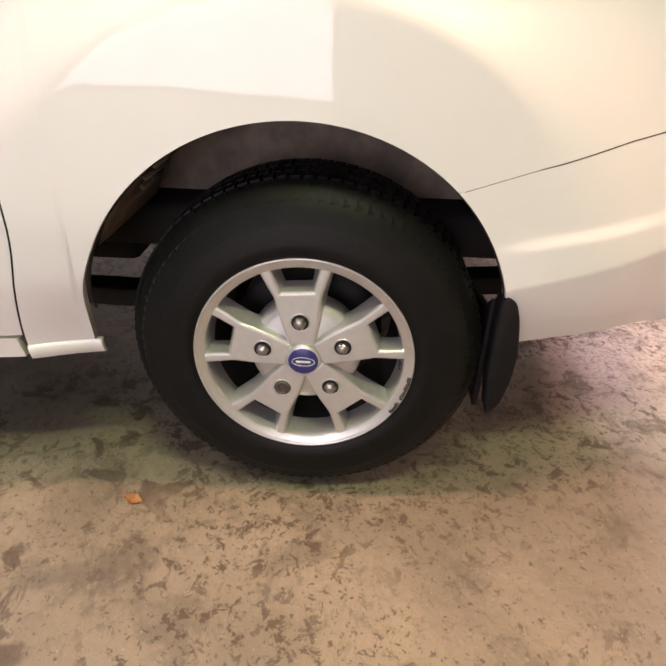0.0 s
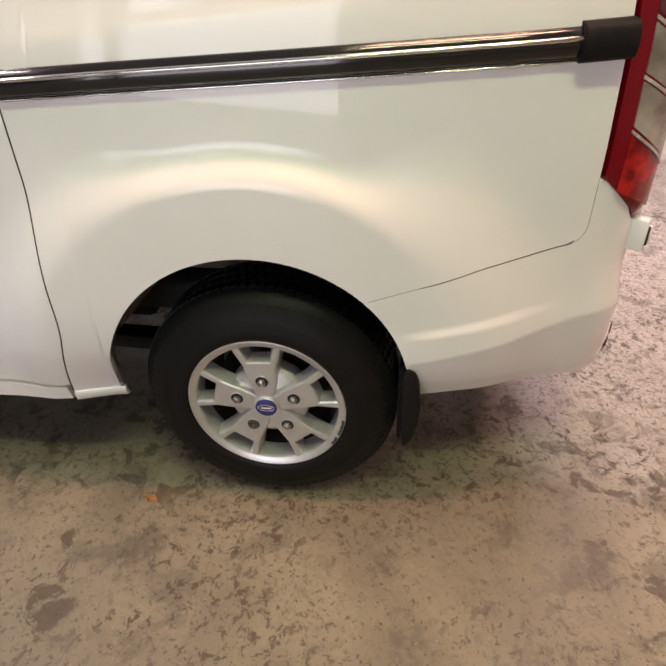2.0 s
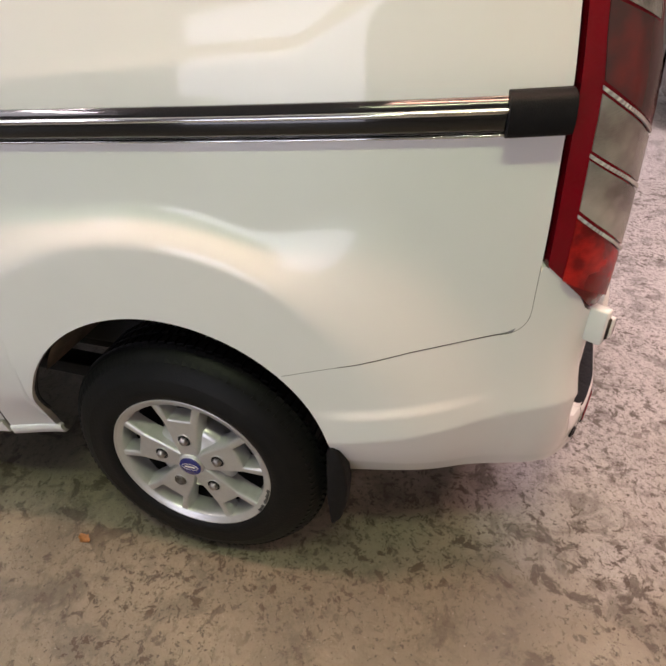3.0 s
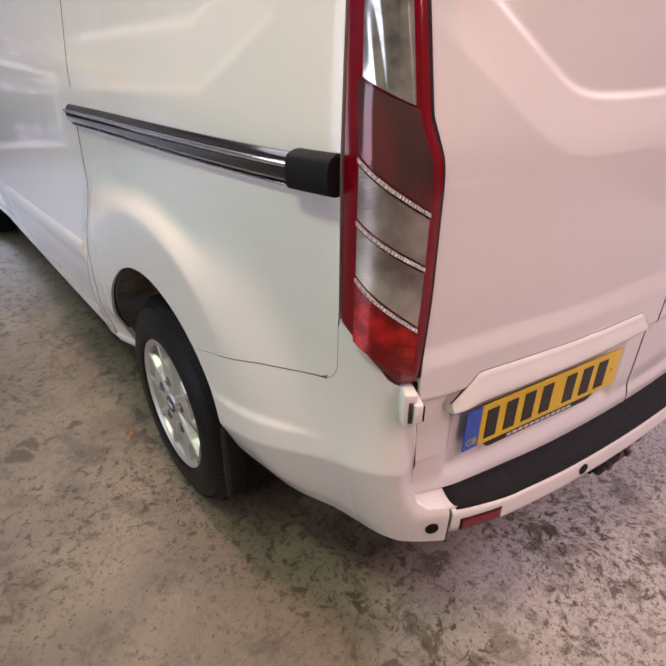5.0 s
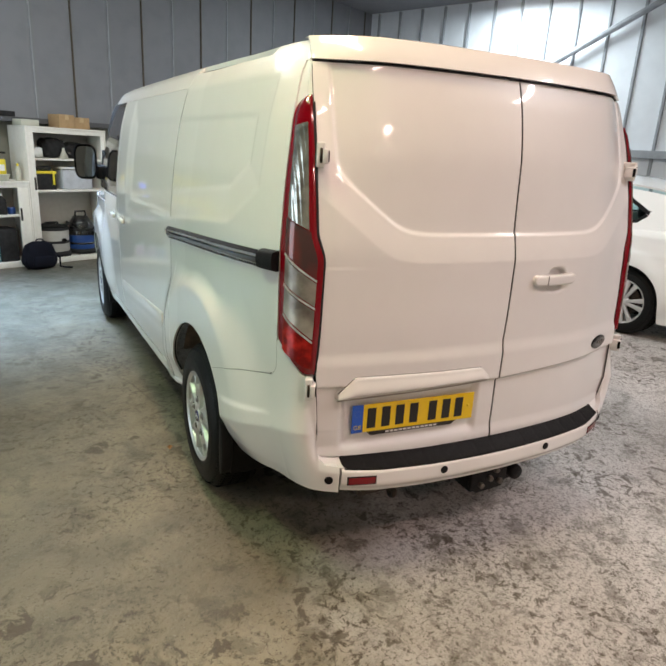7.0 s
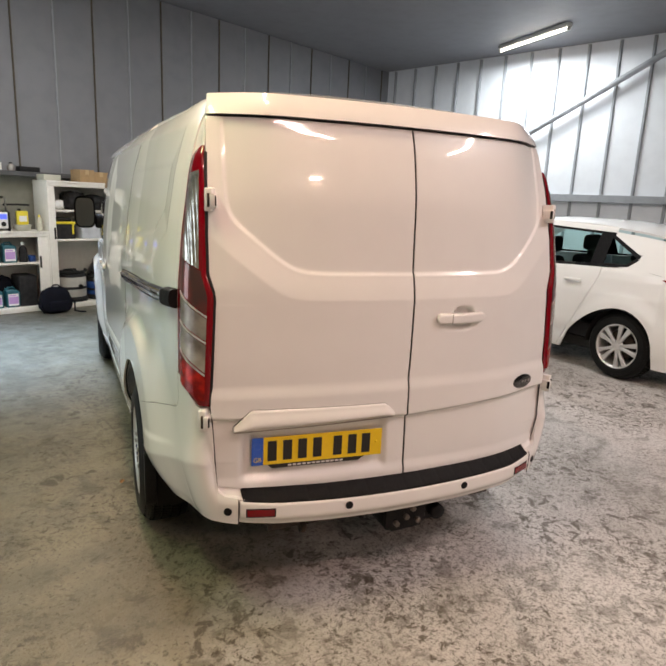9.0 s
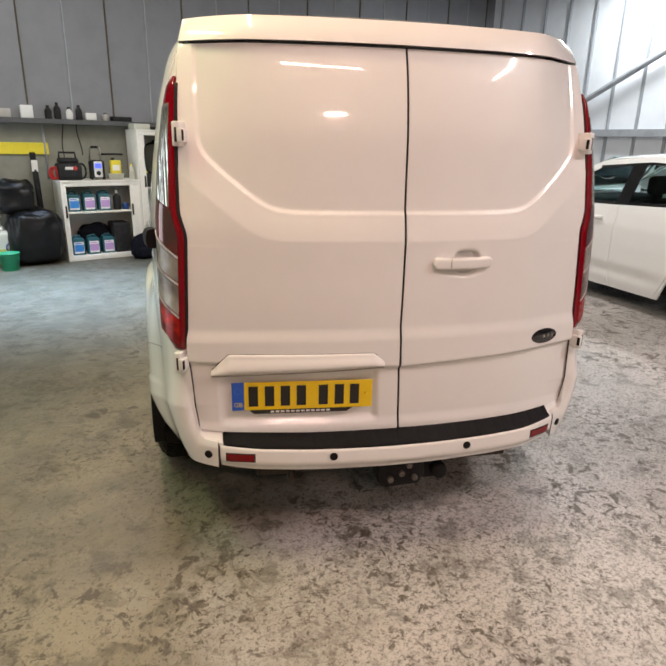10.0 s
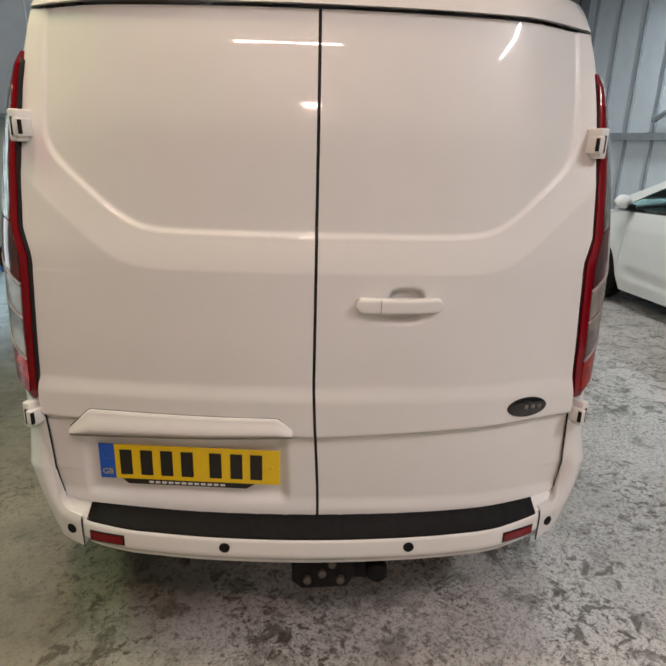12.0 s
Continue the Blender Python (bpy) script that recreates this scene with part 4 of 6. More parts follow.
# ---- sliding door rail ----
for sd in (-1, 1):
    def rail_z(y):
        return 1.203 - 0.072 * (y - 0.262) / 1.25
    def strip(name, y0, y1, lo, hi, o_mid, o_edge, mat, label="", n=50, power=0.5, depth=0.02):
        rows = []
        for y in lin(y0, y1, n):
            rows.append([(s_at_y(y), rail_z(y) + lo + (hi - lo) * k, o_edge + (o_mid - o_edge) * math.sin(math.pi * k) ** power if 0 < k < 1 else o_edge, 0.0) for k in lin(0, 1, 13)])
        return van_panel(name, rows, sd, mat, depth, label)
    strip("slide_rail", 0.36, 1.508, -0.026, 0.026, 0.020, 0.006, GLOSSBLACK, "black and chrome sliding door rail")
    strip("rail_trim", 0.36, 1.508, 0.004, 0.013, 0.0265, 0.0215, CHROME)
    strip("rail_trim", 0.36, 1.508, -0.034, -0.027, 0.010, 0.004, CHROME)
    strip("rail_cap", 0.274, 0.368, -0.034, 0.034, 0.034, 0.012, PLASTIC, "black plastic rail end cap", 12, 0.25, 0.045)

# ---- tow bracket under the bumper ----
tow = empty("tow_bracket", pose(0.02, 0.10, 0.30))
tow.parent = van
part("cross_beam", box(-0.55, 0.5, 0.10, 0.17, -0.02, 0.05, 0.008), RUST, tow)
m2 = Matrix(((1, 0, 0, 0), (0, 0, 1, 0), (0, 1, 0, 0), (0, 0, 0, 1)))
part("face_plate", prism([(-0.092, 0.09), (0.090, 0.09), (0.095, 0.0), (0.075, -0.040), (-0.06, -0.046), (-0.092, -0.02)], -0.02, 0.0, 0.004, m=m2), PLASTIC, tow, "black steel tow bar plate")
for bx, bz in ((-0.046, -0.006), (-0.002, 0.017), (0.026, 0.051), (0.052, -0.005)):
    hexed = [(0.013 * math.cos(j * math.pi / 3), 0.013 * math.sin(j * math.pi / 3)) for j in range(6)]
    part("bolt_head", prism(hexed, 0, 0.018, 0.002, m=pose(bx, -0.02, bz, 90, 0, 0)), LOCKBOLT, tow)
part("bracket_arm", box(-0.075, -0.055, 0.0, 0.14, -0.05, 0.05, 0.004), PLASTIC, tow)
part("bracket_arm", box(0.050, 0.070, 0.0, 0.14, -0.05, 0.05, 0.004), PLASTIC, tow)
part("tow_socket", lathe([(0, 0.03), (0.028, 0.03), (0.033, 0.02), (0.033, -0.02), (0.02, -0.04), (0, -0.04)], pose(0.165, 0.02, -0.005, 90, 0, 0), 28), PLASTIC, tow, "black trailer socket")
part("socket_bracket", box(0.08, 0.18, 0.03, 0.045, -0.05, 0.04, 0.003), PLASTIC, tow)
part("tow_eye", lathe([(0.012, 0.01), (0.02, 0.012), (0.024, 0.0), (0.02, -0.012), (0.012, -0.01), (0.012, 0.01)], pose(-0.42, 0.06, 0.0, 0, 90, 0), 24), RUST, tow)

# ---- door mirrors, handles ----
for sd in (-1, 1):
    mir = empty("door_mirror", pose(sd * 0.972 + askew(3.95), 3.95, 1.37))
    mir.parent = van
    g = []
    for k in lin(0, 1, 9):
        sc = 1 - 0.45 * k ** 3
        g.append([Vector((sd * 0.06 + 0.112 * sc * math.copysign(abs(math.cos(a)) ** 0.55, math.cos(a)) * 0.78, -0.06 + 0.16 * k, 0.138 * sc * math.copysign(abs(math.sin(a)) ** 0.55, math.sin(a)))) for a in lin(0, 2 * math.pi, 37)])
    b = skin(g, 0, None)
    b.faces.new([b.verts.new(v) for v in g[-1][:-1]])
    part("mirror_shell", b, PLASTIC, mir, "black plastic mirror housing")
    b = bmesh.new()
    b.faces.new([b.verts.new((sd * 0.06 + 0.074 * math.copysign(abs(math.cos(a)) ** 0.5, math.cos(a)), -0.050, 0.122 * math.copysign(abs(math.sin(a)) ** 0.5, math.sin(a)))) for a in lin(0, 2 * math.pi, 37)[:-1]][::-1])
    part("mirror_glass", b, material("mirror_glass", (0.26, 0.30, 0.33), 0.04, 1.0) if sd < 0 else bpy.data.materials["mirror_glass"], mir, smooth=False)
    part("mirror_arm", box(min(-sd * 0.02, -sd * 0.11), max(-sd * 0.02, -sd * 0.11), -0.03, 0.06, -0.14, -0.02, 0.02), PLASTIC, mir)
    part("mirror_base", prism([(-0.09, -0.19), (0.20, -0.19), (0.20, -0.10), (0.03, 0.10), (-0.06, 0.02)], min(-sd * 0.080, -sd * 0.118), max(-sd * 0.080, -sd * 0.118), 0.006, m=Matrix(((0, 0, 1, 0), (1, 0, 0, 0), (0, 1, 0, 0), (0, 0, 0, 1)))), PLASTIC, mir)
    for y in (2.78, 3.14):
        p = S(s_at_y(y), 1.03, 0.0, sd)
        dish = part("handle_dish", lathe([(0.062, 0.002), (0.058, 0.004), (0.045, -0.004), (0.0, -0.010)], Matrix.Translation(p) @ pose(0, 0, 0, 0, 90 * sd, 0) @ Matrix.Diagonal((0.75, 1.0, 1.0, 1)), 32), PAINT, van)
        hd = part("side_handle", box(-0.012, 0.012, -0.095, 0.095, -0.015, 0.015, 0.010, segs=3), PAINT, van)
        hd.matrix_world = pose(p.x + sd * 0.016, p.y, p.z)

# ---- parked hatchbacks ----
def glass_material(name, colour):
    m = bpy.data.materials.new(name)
    m.use_nodes = True
    b = m.node_tree.nodes["Principled BSDF"]
    b.inputs["Base Color"].default_value = (*colour, 1)
    b.inputs["Roughness"].default_value = 0.02
    b.inputs["Transmission Weight"].default_value = 1.0
    b.inputs["IOR"].default_value = 1.05
    return m


TINT = glass_material("tinted_glass", (0.55, 0.85, 0.83))
CLOTH = material("dark_seat_cloth", (0.02, 0.021, 0.024), 0.9, grain=0.5, scale=80, second=(0.04, 0.04, 0.045))


def hub_wheel(parent, x, y, z, sd, r_rim=0.215, r_out=0.322, n=10):
    w = empty("car_wheel")
    w.parent = parent
    w.matrix_basis = Matrix.Translation((x, y, z)) @ (WHEEL_M if sd < 0 else Matrix.Rotation(math.pi, 4, "Z") @ WHEEL_M)
    tyre_parts(w, r_rim, r_out, 0.205, lugs=60)
    rim = part("rim", lathe([(0.175, -0.19), (0.185, -0.10), (0.192, -0.03), (r_rim - 0.012, -0.008), (r_rim - 0.004, -0.002), (r_rim, -0.002), (r_rim + 0.003, -0.008)], segs=72), ALLOY, w, "silver ten-spoke alloy rim")
    for k in range(n):
        b = prism([(-0.013, 0.035), (0.013, 0.035), (0.017, 0.12), (0.025, 0.203), (-0.025, 0.203), (-0.017, 0.12)], -0.03, -0.006, 0.004)
        part("spoke", moved(b, Matrix.Rotation(2 * math.pi * k / n + (0.09 if k % 2 else -0.09), 4, "Z")), ALLOY, rim)
    part("hub", lathe([(0, -0.002), (0.030, -0.003), (0.036, -0.008), (0.058, -0.012), (0.062, -0.03)], segs=40), ALLOY, w)
    for k in range(5):
        a = 2 * math.pi * k / 5
        part("wheel_bolt", lathe([(0, -0.008), (0.009, -0.008), (0.009, -0.02)], pose(0.048 * math.cos(a), 0.048 * math.sin(a), 0), 12), SEAL, w)
    part("brake_disc", lathe([(0, -0.07), (0.14, -0.07), (0.14, -0.09)], segs=48), RUST, w)
    return w


def hatchback(m, paint, label):
    """Local frame: y ahead from the tail at 0, x to the car's right, length 4.4."""
    car = empty("car", m, label=label, category="car")
    aw = ((0.83, 0.335, 0.352), (3.515, 0.335, 0.352))
    plan = [(0.0, 0.66), (0.06, 0.76), (0.2, 0.84), (0.5, 0.885), (1.0, 0.90), (2.4, 0.905), (3.4, 0.89), (3.9, 0.85), (4.2, 0.74), (4.38, 0.52), (4.42, 0.4)]

    def hw(y, z):
        w = interp(y, plan)
        w -= interp(z, [(0.16, 0.06), (0.3, 0.02), (0.45, 0.004), (0.62, 0.0), (0.80, 0.006), (0.95, 0.035), (1.02, 0.055), (1.42, 0.26), (1.5, 0.32)])
        r = min(math.hypot(y - a, z - c) for a, c, _ in aw)
        w += 0.022 * (1 - smooth(0.37, 0.52, r)) * smooth(0.2, 0.4, z)
        w -= 0.014 * smooth(0.10, 0.0, abs(z - (0.30 + 0.02 * y))) * smooth(1.2, 1.6, y) * smooth(3.2, 2.9, y)
        return w

    def belt(y):
        return interp(y, [(0.0, 0.93), (0.3, 1.0), (0.8, 1.06), (1.2, 1.05), (2.2, 1.0), (3.3, 0.96), (4.42, 0.70)])

    def roof_z(y):
        return interp(y, [(0.3, 1.28), (0.45, 1.36), (0.85, 1.425), (1.4, 1.475), (2.0, 1.49), (2.5, 1.465), (2.9, 1.36), (3.4, 1.10), (3.6, 0.98)])

    def P(sd, y, z, out=0.0):
        return Vector((sd * (hw(y, z) + out), y, z))

    def side(name, sd, y0, y1, edge0=None, edge1=None, n=40):
        ys = lin(y0, y1, n)
        for a, c, r in aw:
            ys += [a - r * math.cos(t) for t in lin(0, math.pi, 50) if y0 < a - r * math.cos(t) < y1]
        g = []
        for y in sorted(ys):
            zb = 0.175
            for a, c, r in aw:
                if abs(y - a) < r:
                    zb = max(zb, c + math.sqrt(r * r - (y - a) ** 2))
            row = []
            for k in lin(0, 1, 34):
                z = zb + (belt(y) - zb) * k
                t = (y - y0) / (y1 - y0)
                yy = y + (edge0(z) * (1 - t) ** 3 if edge0 else 0) + (edge1(z) * t ** 3 if edge1 else 0)
                row.append(P(sd, yy, z))
            g.append(row)
        b = skin(g, 0.015, lambda i, j: Vector((-sd, 0, 0)))
        if sd > 0:
            bmesh.ops.reverse_faces(b, faces=b.faces[:])
        return part(name, b, paint, car)

    seam = lambda z: interp(z, [(0.2, 0.325), (0.30, 0.265), (0.5, 0.145), (0.75, 0.015), (0.96, -0.07), (1.1, -0.07)])
    for sd in (-1, 1):
        side("rear_quarter", sd, 0.05, 1.20, edge1=seam, n=36)
        side("rear_door", sd, 1.206, 2.10, edge0=seam, n=24)
        side("front_door", sd, 2.106, 3.13, n=24)
        side("front_wing", sd, 3.136, 4.42, n=36)

        def band(name, pts_lo, pts_hi, mat, out=0.0, depth=0.01, n=16, nz=8, lab=""):
            """A strip of greenhouse between two curves of (y, z)."""
            g = [[P(sd, *(Vector(lo).lerp(Vector(hi), k)), out) for k in lin(0, 1, nz)] for lo, hi in zip(resample(pts_lo, n), resample(pts_hi, n))]
            b = skin(g, depth, lambda i, j: Vector((-sd, 0, 0)))
            if sd > 0:
                bmesh.ops.reverse_faces(b, faces=b.faces[:])
            return part(name, b, mat, car, lab)

        def resample(pts, n):
            d = [0.0]
            for a, c in zip(pts, pts[1:]):
                d.append(d[-1] + math.dist(a, c))
            return [(float(np.interp(t, d, [p[0] for p in pts])), float(np.interp(t, d, [p[1] for p in pts]))) for t in lin(0, d[-1], n)]

        rail = lambda y: roof_z(y) - 0.062
        # black trim under the glass, pillars, glazing, painted rear pillar and roof rail
        band("window_trim", [(0.98, 1.062), (2.1, 1.01), (3.35, 0.972)], [(0.98, 1.085), (2.1, 1.032), (3.35, 0.995)], GLOSSBLACK, 0.002)
        band("rear_glass", [(1.27, 1.075), (2.02, 1.035)], [(1.30, rail(1.30) - 0.035), (2.06, rail(2.06) - 0.03)], TINT, -0.008, 0.004, lab="tinted window glass")
        band("front_glass", [(2.16, 1.03), (3.30, 0.985)], [(2.20, rail(2.2) - 0.03), (2.62, rail(2.62) - 0.035)], TINT, -0.008, 0.004, lab="tinted window glass")
        band("pillar", [(2.02, 1.035), (2.17, 1.03)], [(2.04, rail(2.05) - 0.03), (2.20, rail(2.2) - 0.03)], GLOSSBLACK, 0.0, n=6)
        band("pillar", [(1.14, 1.08), (1.28, 1.075)], [(1.16, rail(1.16) - 0.03), (1.30, rail(1.30) - 0.03)], GLOSSBLACK, 0.0, n=6)
        band("quarter_glass", [(0.90, 1.10), (1.15, 1.085)], [(0.84, 1.165), (1.16, rail(1.16) - 0.055)], TINT, -0.006, 0.004, n=8)
        band("quarter_trim", [(0.80, 1.145), (0.88, 1.075), (1.15, 1.06)], [(0.835, 1.165), (0.90, 1.10), (1.15, 1.088)], GLOSSBLACK, 0.001, n=12)
        band("quarter_trim", [(0.80, 1.15), (1.0, 1.25), (1.16, rail(1.16) - 0.058)], [(0.80, 1.185), (1.0, 1.285), (1.16, rail(1.16) - 0.025)], GLOSSBLACK, 0.001, n=12)
        band("roof_trim", [(1.14, rail(1.14) - 0.032), (2.0, rail(2.0) - 0.032), (2.6, rail(2.6) - 0.038)], [(1.14, rail(1.14) - 0.008), (2.0, rail(2.0) - 0.008), (2.62, rail(2.6) - 0.008)], GLOSSBLACK, 0.001)
        band("rear_pillar", [(0.30, 0.985), (0.55, 1.035), (0.80, 1.06), (0.98, 1.055)], [(0.36, 1.25), (0.5, 1.30), (0.80, 1.19), (0.81, 1.14)], paint, 0.0, n=24)
        band("rear_pillar", [(0.5, 1.30), (0.8, 1.185), (1.15, rail(1.15) - 0.028)], [(0.45, 1.31), (0.8, rail(0.8)), (1.15, rail(1.15))], paint, 0.0, n=20)
        band("roof_side", [(1.14, rail(1.14) - 0.008), (2.0, rail(2.0) - 0.008), (2.62, rail(2.62) - 0.008)], [(1.14, roof_z(1.14) - 0.02), (2.0, roof_z(2.0) - 0.02), (2.62, roof_z(2.62) - 0.02)], paint, 0.0, n=24)
        band("screen_pillar", [(2.62, rail(2.62) - 0.03), (3.30, 1.0)], [(2.62, roof_z(2.62) - 0.02), (3.42, 1.06)], paint, 0.0, n=10)
        band("tail_lamp", [(0.06, 0.80), (0.30, 0.905), (0.51, 0.996)], [(0.08, 0.998), (0.30, 1.002), (0.51, 1.003)], REDCELL, 0.006, 0.02, n=14, lab="red tail lamp")
        # mirror and handles
        mir = part("car_mirror", lathe([(0, 0.075), (0.05, 0.06), (0.072, 0.02), (0.07, -0.03), (0.0, -0.04)], Matrix.Translation((sd * 0.99, 3.10, 1.07)) @ Matrix.Diagonal((1.1, 1.0, 0.95, 1)) @ pose(0, 0, 0, -90, 0, 0), 24), paint, car)
        part("mirror_foot", box(min(sd * 0.86, sd * 0.95), max(sd * 0.86, sd * 0.95), 3.06, 3.15, 1.0, 1.05, 0.012), PLASTIC, mir)
        for y, z in ((1.40, 0.895), (2.36, 0.865)):
            q = P(sd, y, z, 0.022)
            h = part("door_handle", moved(box(-0.014, 0.014, -0.10, 0.10, -0.017, 0.017, 0.012, segs=3), Matrix.Translation(q)), paint, car)
        for y in (0.83, 3.515):
            hub_wheel(car, sd * 0.885, y, 0.322, sd)
            g = [[Vector((sd * x, y + 0.345 * math.cos(a), 0.335 + 0.345 * math.sin(a))) for x in lin(0.88, 0.55, 5)] for a in lin(radians(-5), radians(185), 28)]
            part("arch_liner", skin(g, 0, None), SEAL, car)
    # roof, screens, tail, bonnet
    g = [[Vector((t * (hw(y, roof_z(y) - 0.02)), y, roof_z(y) - 0.02 + 0.05 * (1 - abs(t) ** 2.4))) for t in lin(-1, 1, 17)] for y in lin(0.44, 2.64, 24)]
    part("roof", skin(g, 0.02, lambda i, j: Vector((0, 0, -1))), paint, car)
    g = [[Vector((t * (0.60 + 0.02 * k), 0.30 + 0.14 * k, 1.30 + 0.06 * k)) for t in lin(-1, 1, 9)] for k in lin(0, 1, 4)]
    part("roof_spoiler", skin(g, 0.03, lambda i, j: Vector((0, 0.2, -1))), paint, car)
    g = [[Vector((t * (0.72 - 0.11 * k), 0.12 + 0.26 * k - 0.0 * t * t + 0.1 * abs(t) ** 3, 0.98 + 0.32 * k)) for t in lin(-1, 1, 13)] for k in lin(0, 1, 8)]
    part("hatch_glass", skin(g, 0.01, lambda i, j: Vector((0, 1, 0))), GLOSSBLACK, car)
    g = [[Vector((t * interp(z, [(0.2, 0.70), (0.5, 0.74), (0.9, 0.73), (0.98, 0.72)]), 0.05 - 0.07 * smooth(0.75, 0.5, z) + 0.12 * abs(t) ** 4, z)) for t in lin(-1, 1, 21)] for z in lin(0.22, 0.985, 18)]
    part("tailgate", skin(g, 0.02, lambda i, j: Vector((0, 1, 0))), paint, car)
    g = [[Vector((t * 0.70, -0.02 + 0.12 * abs(t) ** 4 + 0.05 * k, 0.30 - 0.10 * k)) for t in lin(-1, 1, 15)] for k in lin(0, 1, 4)]
    part("bumper_lip", skin(g, 0.02, lambda i, j: Vector((0, 1, 0))), PLASTIC, car)
    g = [[Vector((t * (0.60 + 0.17 * k), 2.62 + 0.95 * k - 0.06 * t * t, 1.46 - 0.47 * k)) for t in lin(-1, 1, 13)] for k in lin(0, 1, 10)]
    part("windscreen", skin(g, 0.006, lambda i, j: Vector((0, -0.5, -1))), TINT, car)
    g = [[Vector((t * (0.84 - 0.22 * k * k), 3.5 + 0.88 * k - 0.05 * t * t, 1.0 - 0.27 * k ** 1.6 - 0.05 * t * t)) for t in lin(-1, 1, 15)] for k in lin(0, 1, 12)]
    part("bonnet", skin(g, 0.02, lambda i, j: Vector((0, 0, -1))), paint, car)
    g = [[Vector((t * interp(z, [(0.2, 0.52), (0.5, 0.58), (0.74, 0.56)]), 4.40 + 0.04 * math.sin(3 * z) - 0.16 * abs(t) ** 3, z)) for t in lin(-1, 1, 15)] for z in lin(0.2, 0.74, 10)]
    part("front_bumper", skin(g, 0.02, lambda i, j: Vector((0, -1, 0))), paint, car)
    part("floor_pan", box(-0.70, 0.70, 0.15, 4.2, 0.18, 0.30, 0.02), SEAL, car)
    part("cabin_floor", box(-0.72, 0.72, 0.5, 3.2, 0.30, 0.45, 0.02), CLOTH, car)
    part("parcel_shelf", box(-0.70, 0.70, 0.3, 0.85, 0.92, 0.95, 0.01), CLOTH, car)
    part("dashboard", box(-0.72, 0.72, 2.9, 3.4, 0.70, 0.97, 0.06), CLOTH, car)
    for y, xs in ((0.95, (-0.42, 0.42)), (2.05, (-0.38, 0.38))):
        for x in xs:
            seat = part("car_seat", box(x - 0.24, x + 0.24, y, y + 0.14, 0.45, 1.04, 0.05), CLOTH, car)
            part("headrest", box(x - 0.135, x + 0.135, y - 0.02, y + 0.09, 1.09, 1.275, 0.045, segs=3), CLOTH, seat)
            part("headrest_post", box(x - 0.07, x + 0.07, y + 0.03, y + 0.045, 1.02, 1.10), CLOTH, seat)
            part("seat_base", box(x - 0.24, x + 0.24, y + 0.1, y + 0.55, 0.45, 0.60, 0.04), CLOTH, seat)
    return car


hatchback(pose(3.47, 2.3, 0, 0, 0, 8) @ pose(0.9, -0.97, 0), PAINT2, "white five-door hatchback parked beside the van")
BLACKPAINT = material("black_car_paint", (0.010, 0.010, 0.012), 0.25, 0, 0.9, grain=0.2, scale=12, second=(0.02, 0.02, 0.022))
hatchback(pose(4.35, -5.42, 0), BLACKPAINT, "black five-door hatchback parked behind the white one")

# ---- cupboards along the back wall ----
CREAM = material("cream_steel", (0.80, 0.785, 0.74), 0.5, grain=0.2, scale=20, second=(0.58, 0.55, 0.49), blotch=0.15, blotch_scale=4)
TEAL = material("teal_plastic", (0.01, 0.11, 0.15), 0.35, grain=0.3, scale=12)
LBLUE = material("blue_label", (0.03, 0.25, 0.70), 0.5)
LPURPLE = material("purple_label", (0.52, 0.32, 0.66), 0.5)
LWHITE = material("white_label", (0.8, 0.8, 0.8), 0.5)
NAVY = material("navy_nylon", (0.0045, 0.005, 0.010), 0.85, grain=0.5, scale=60, bump=0.5, bump_scale=90, spec=0.15)
BAGBLACK = material("black_polythene", (0.006, 0.006, 0.0065), 0.36, bump=1.0, bump_scale=26, spec=0.3)
DARK = material("dark_clutter", (0.013, 0.013, 0.0145), 0.7, grain=0.6, scale=20, second=(0.032, 0.032, 0.034), spec=0.3)
GREYP = material("grey_plastic", (0.42, 0.405, 0.38), 0.45, grain=0.2, scale=15)
VACBLUE = material("blue_plastic", (0.014, 0.06, 0.24), 0.35)
YELLOWP = material("yellow_plastic", (0.80, 0.66, 0.05), 0.45, grain=0.15, scale=20)
WHITEP = material("white_plastic", (0.74, 0.75, 0.74), 0.45)
MILKY = material("milky_plastic", (0.55, 0.55, 0.47), 0.35, grain=0.2, scale=6)
GREENLIQ = material("green_plastic", (0.01, 0.33, 0.16), 0.35)
YELLIQ = material("yellow_green_fluid", (0.45, 0.46, 0.08), 0.35)
BUCKET = material("bright_blue_plastic", (0.02, 0.22, 0.72), 0.35)
CARD = material("brown_cardboard", (0.42, 0.28, 0.15), 0.85, grain=0.25, scale=25)
REDP = material("red_plastic", (0.55, 0.03, 0.03), 0.4)
SCREEN = material("lit_screen", (0.02, 0.05, 0.6), 0.3)
SCREEN.node_tree.nodes["Principled BSDF"].inputs["Emission Color"].default_value = (0.10, 0.16, 1.0, 1)
SCREEN.node_tree.nodes["Principled BSDF"].inputs["Emission Strength"].default_value = 1.2
CLEARBOX = material("frosted_clear_plastic", (0.52, 0.55, 0.60), 0.3, grain=0.3, scale=14, second=(0.25, 0.26, 0.3))


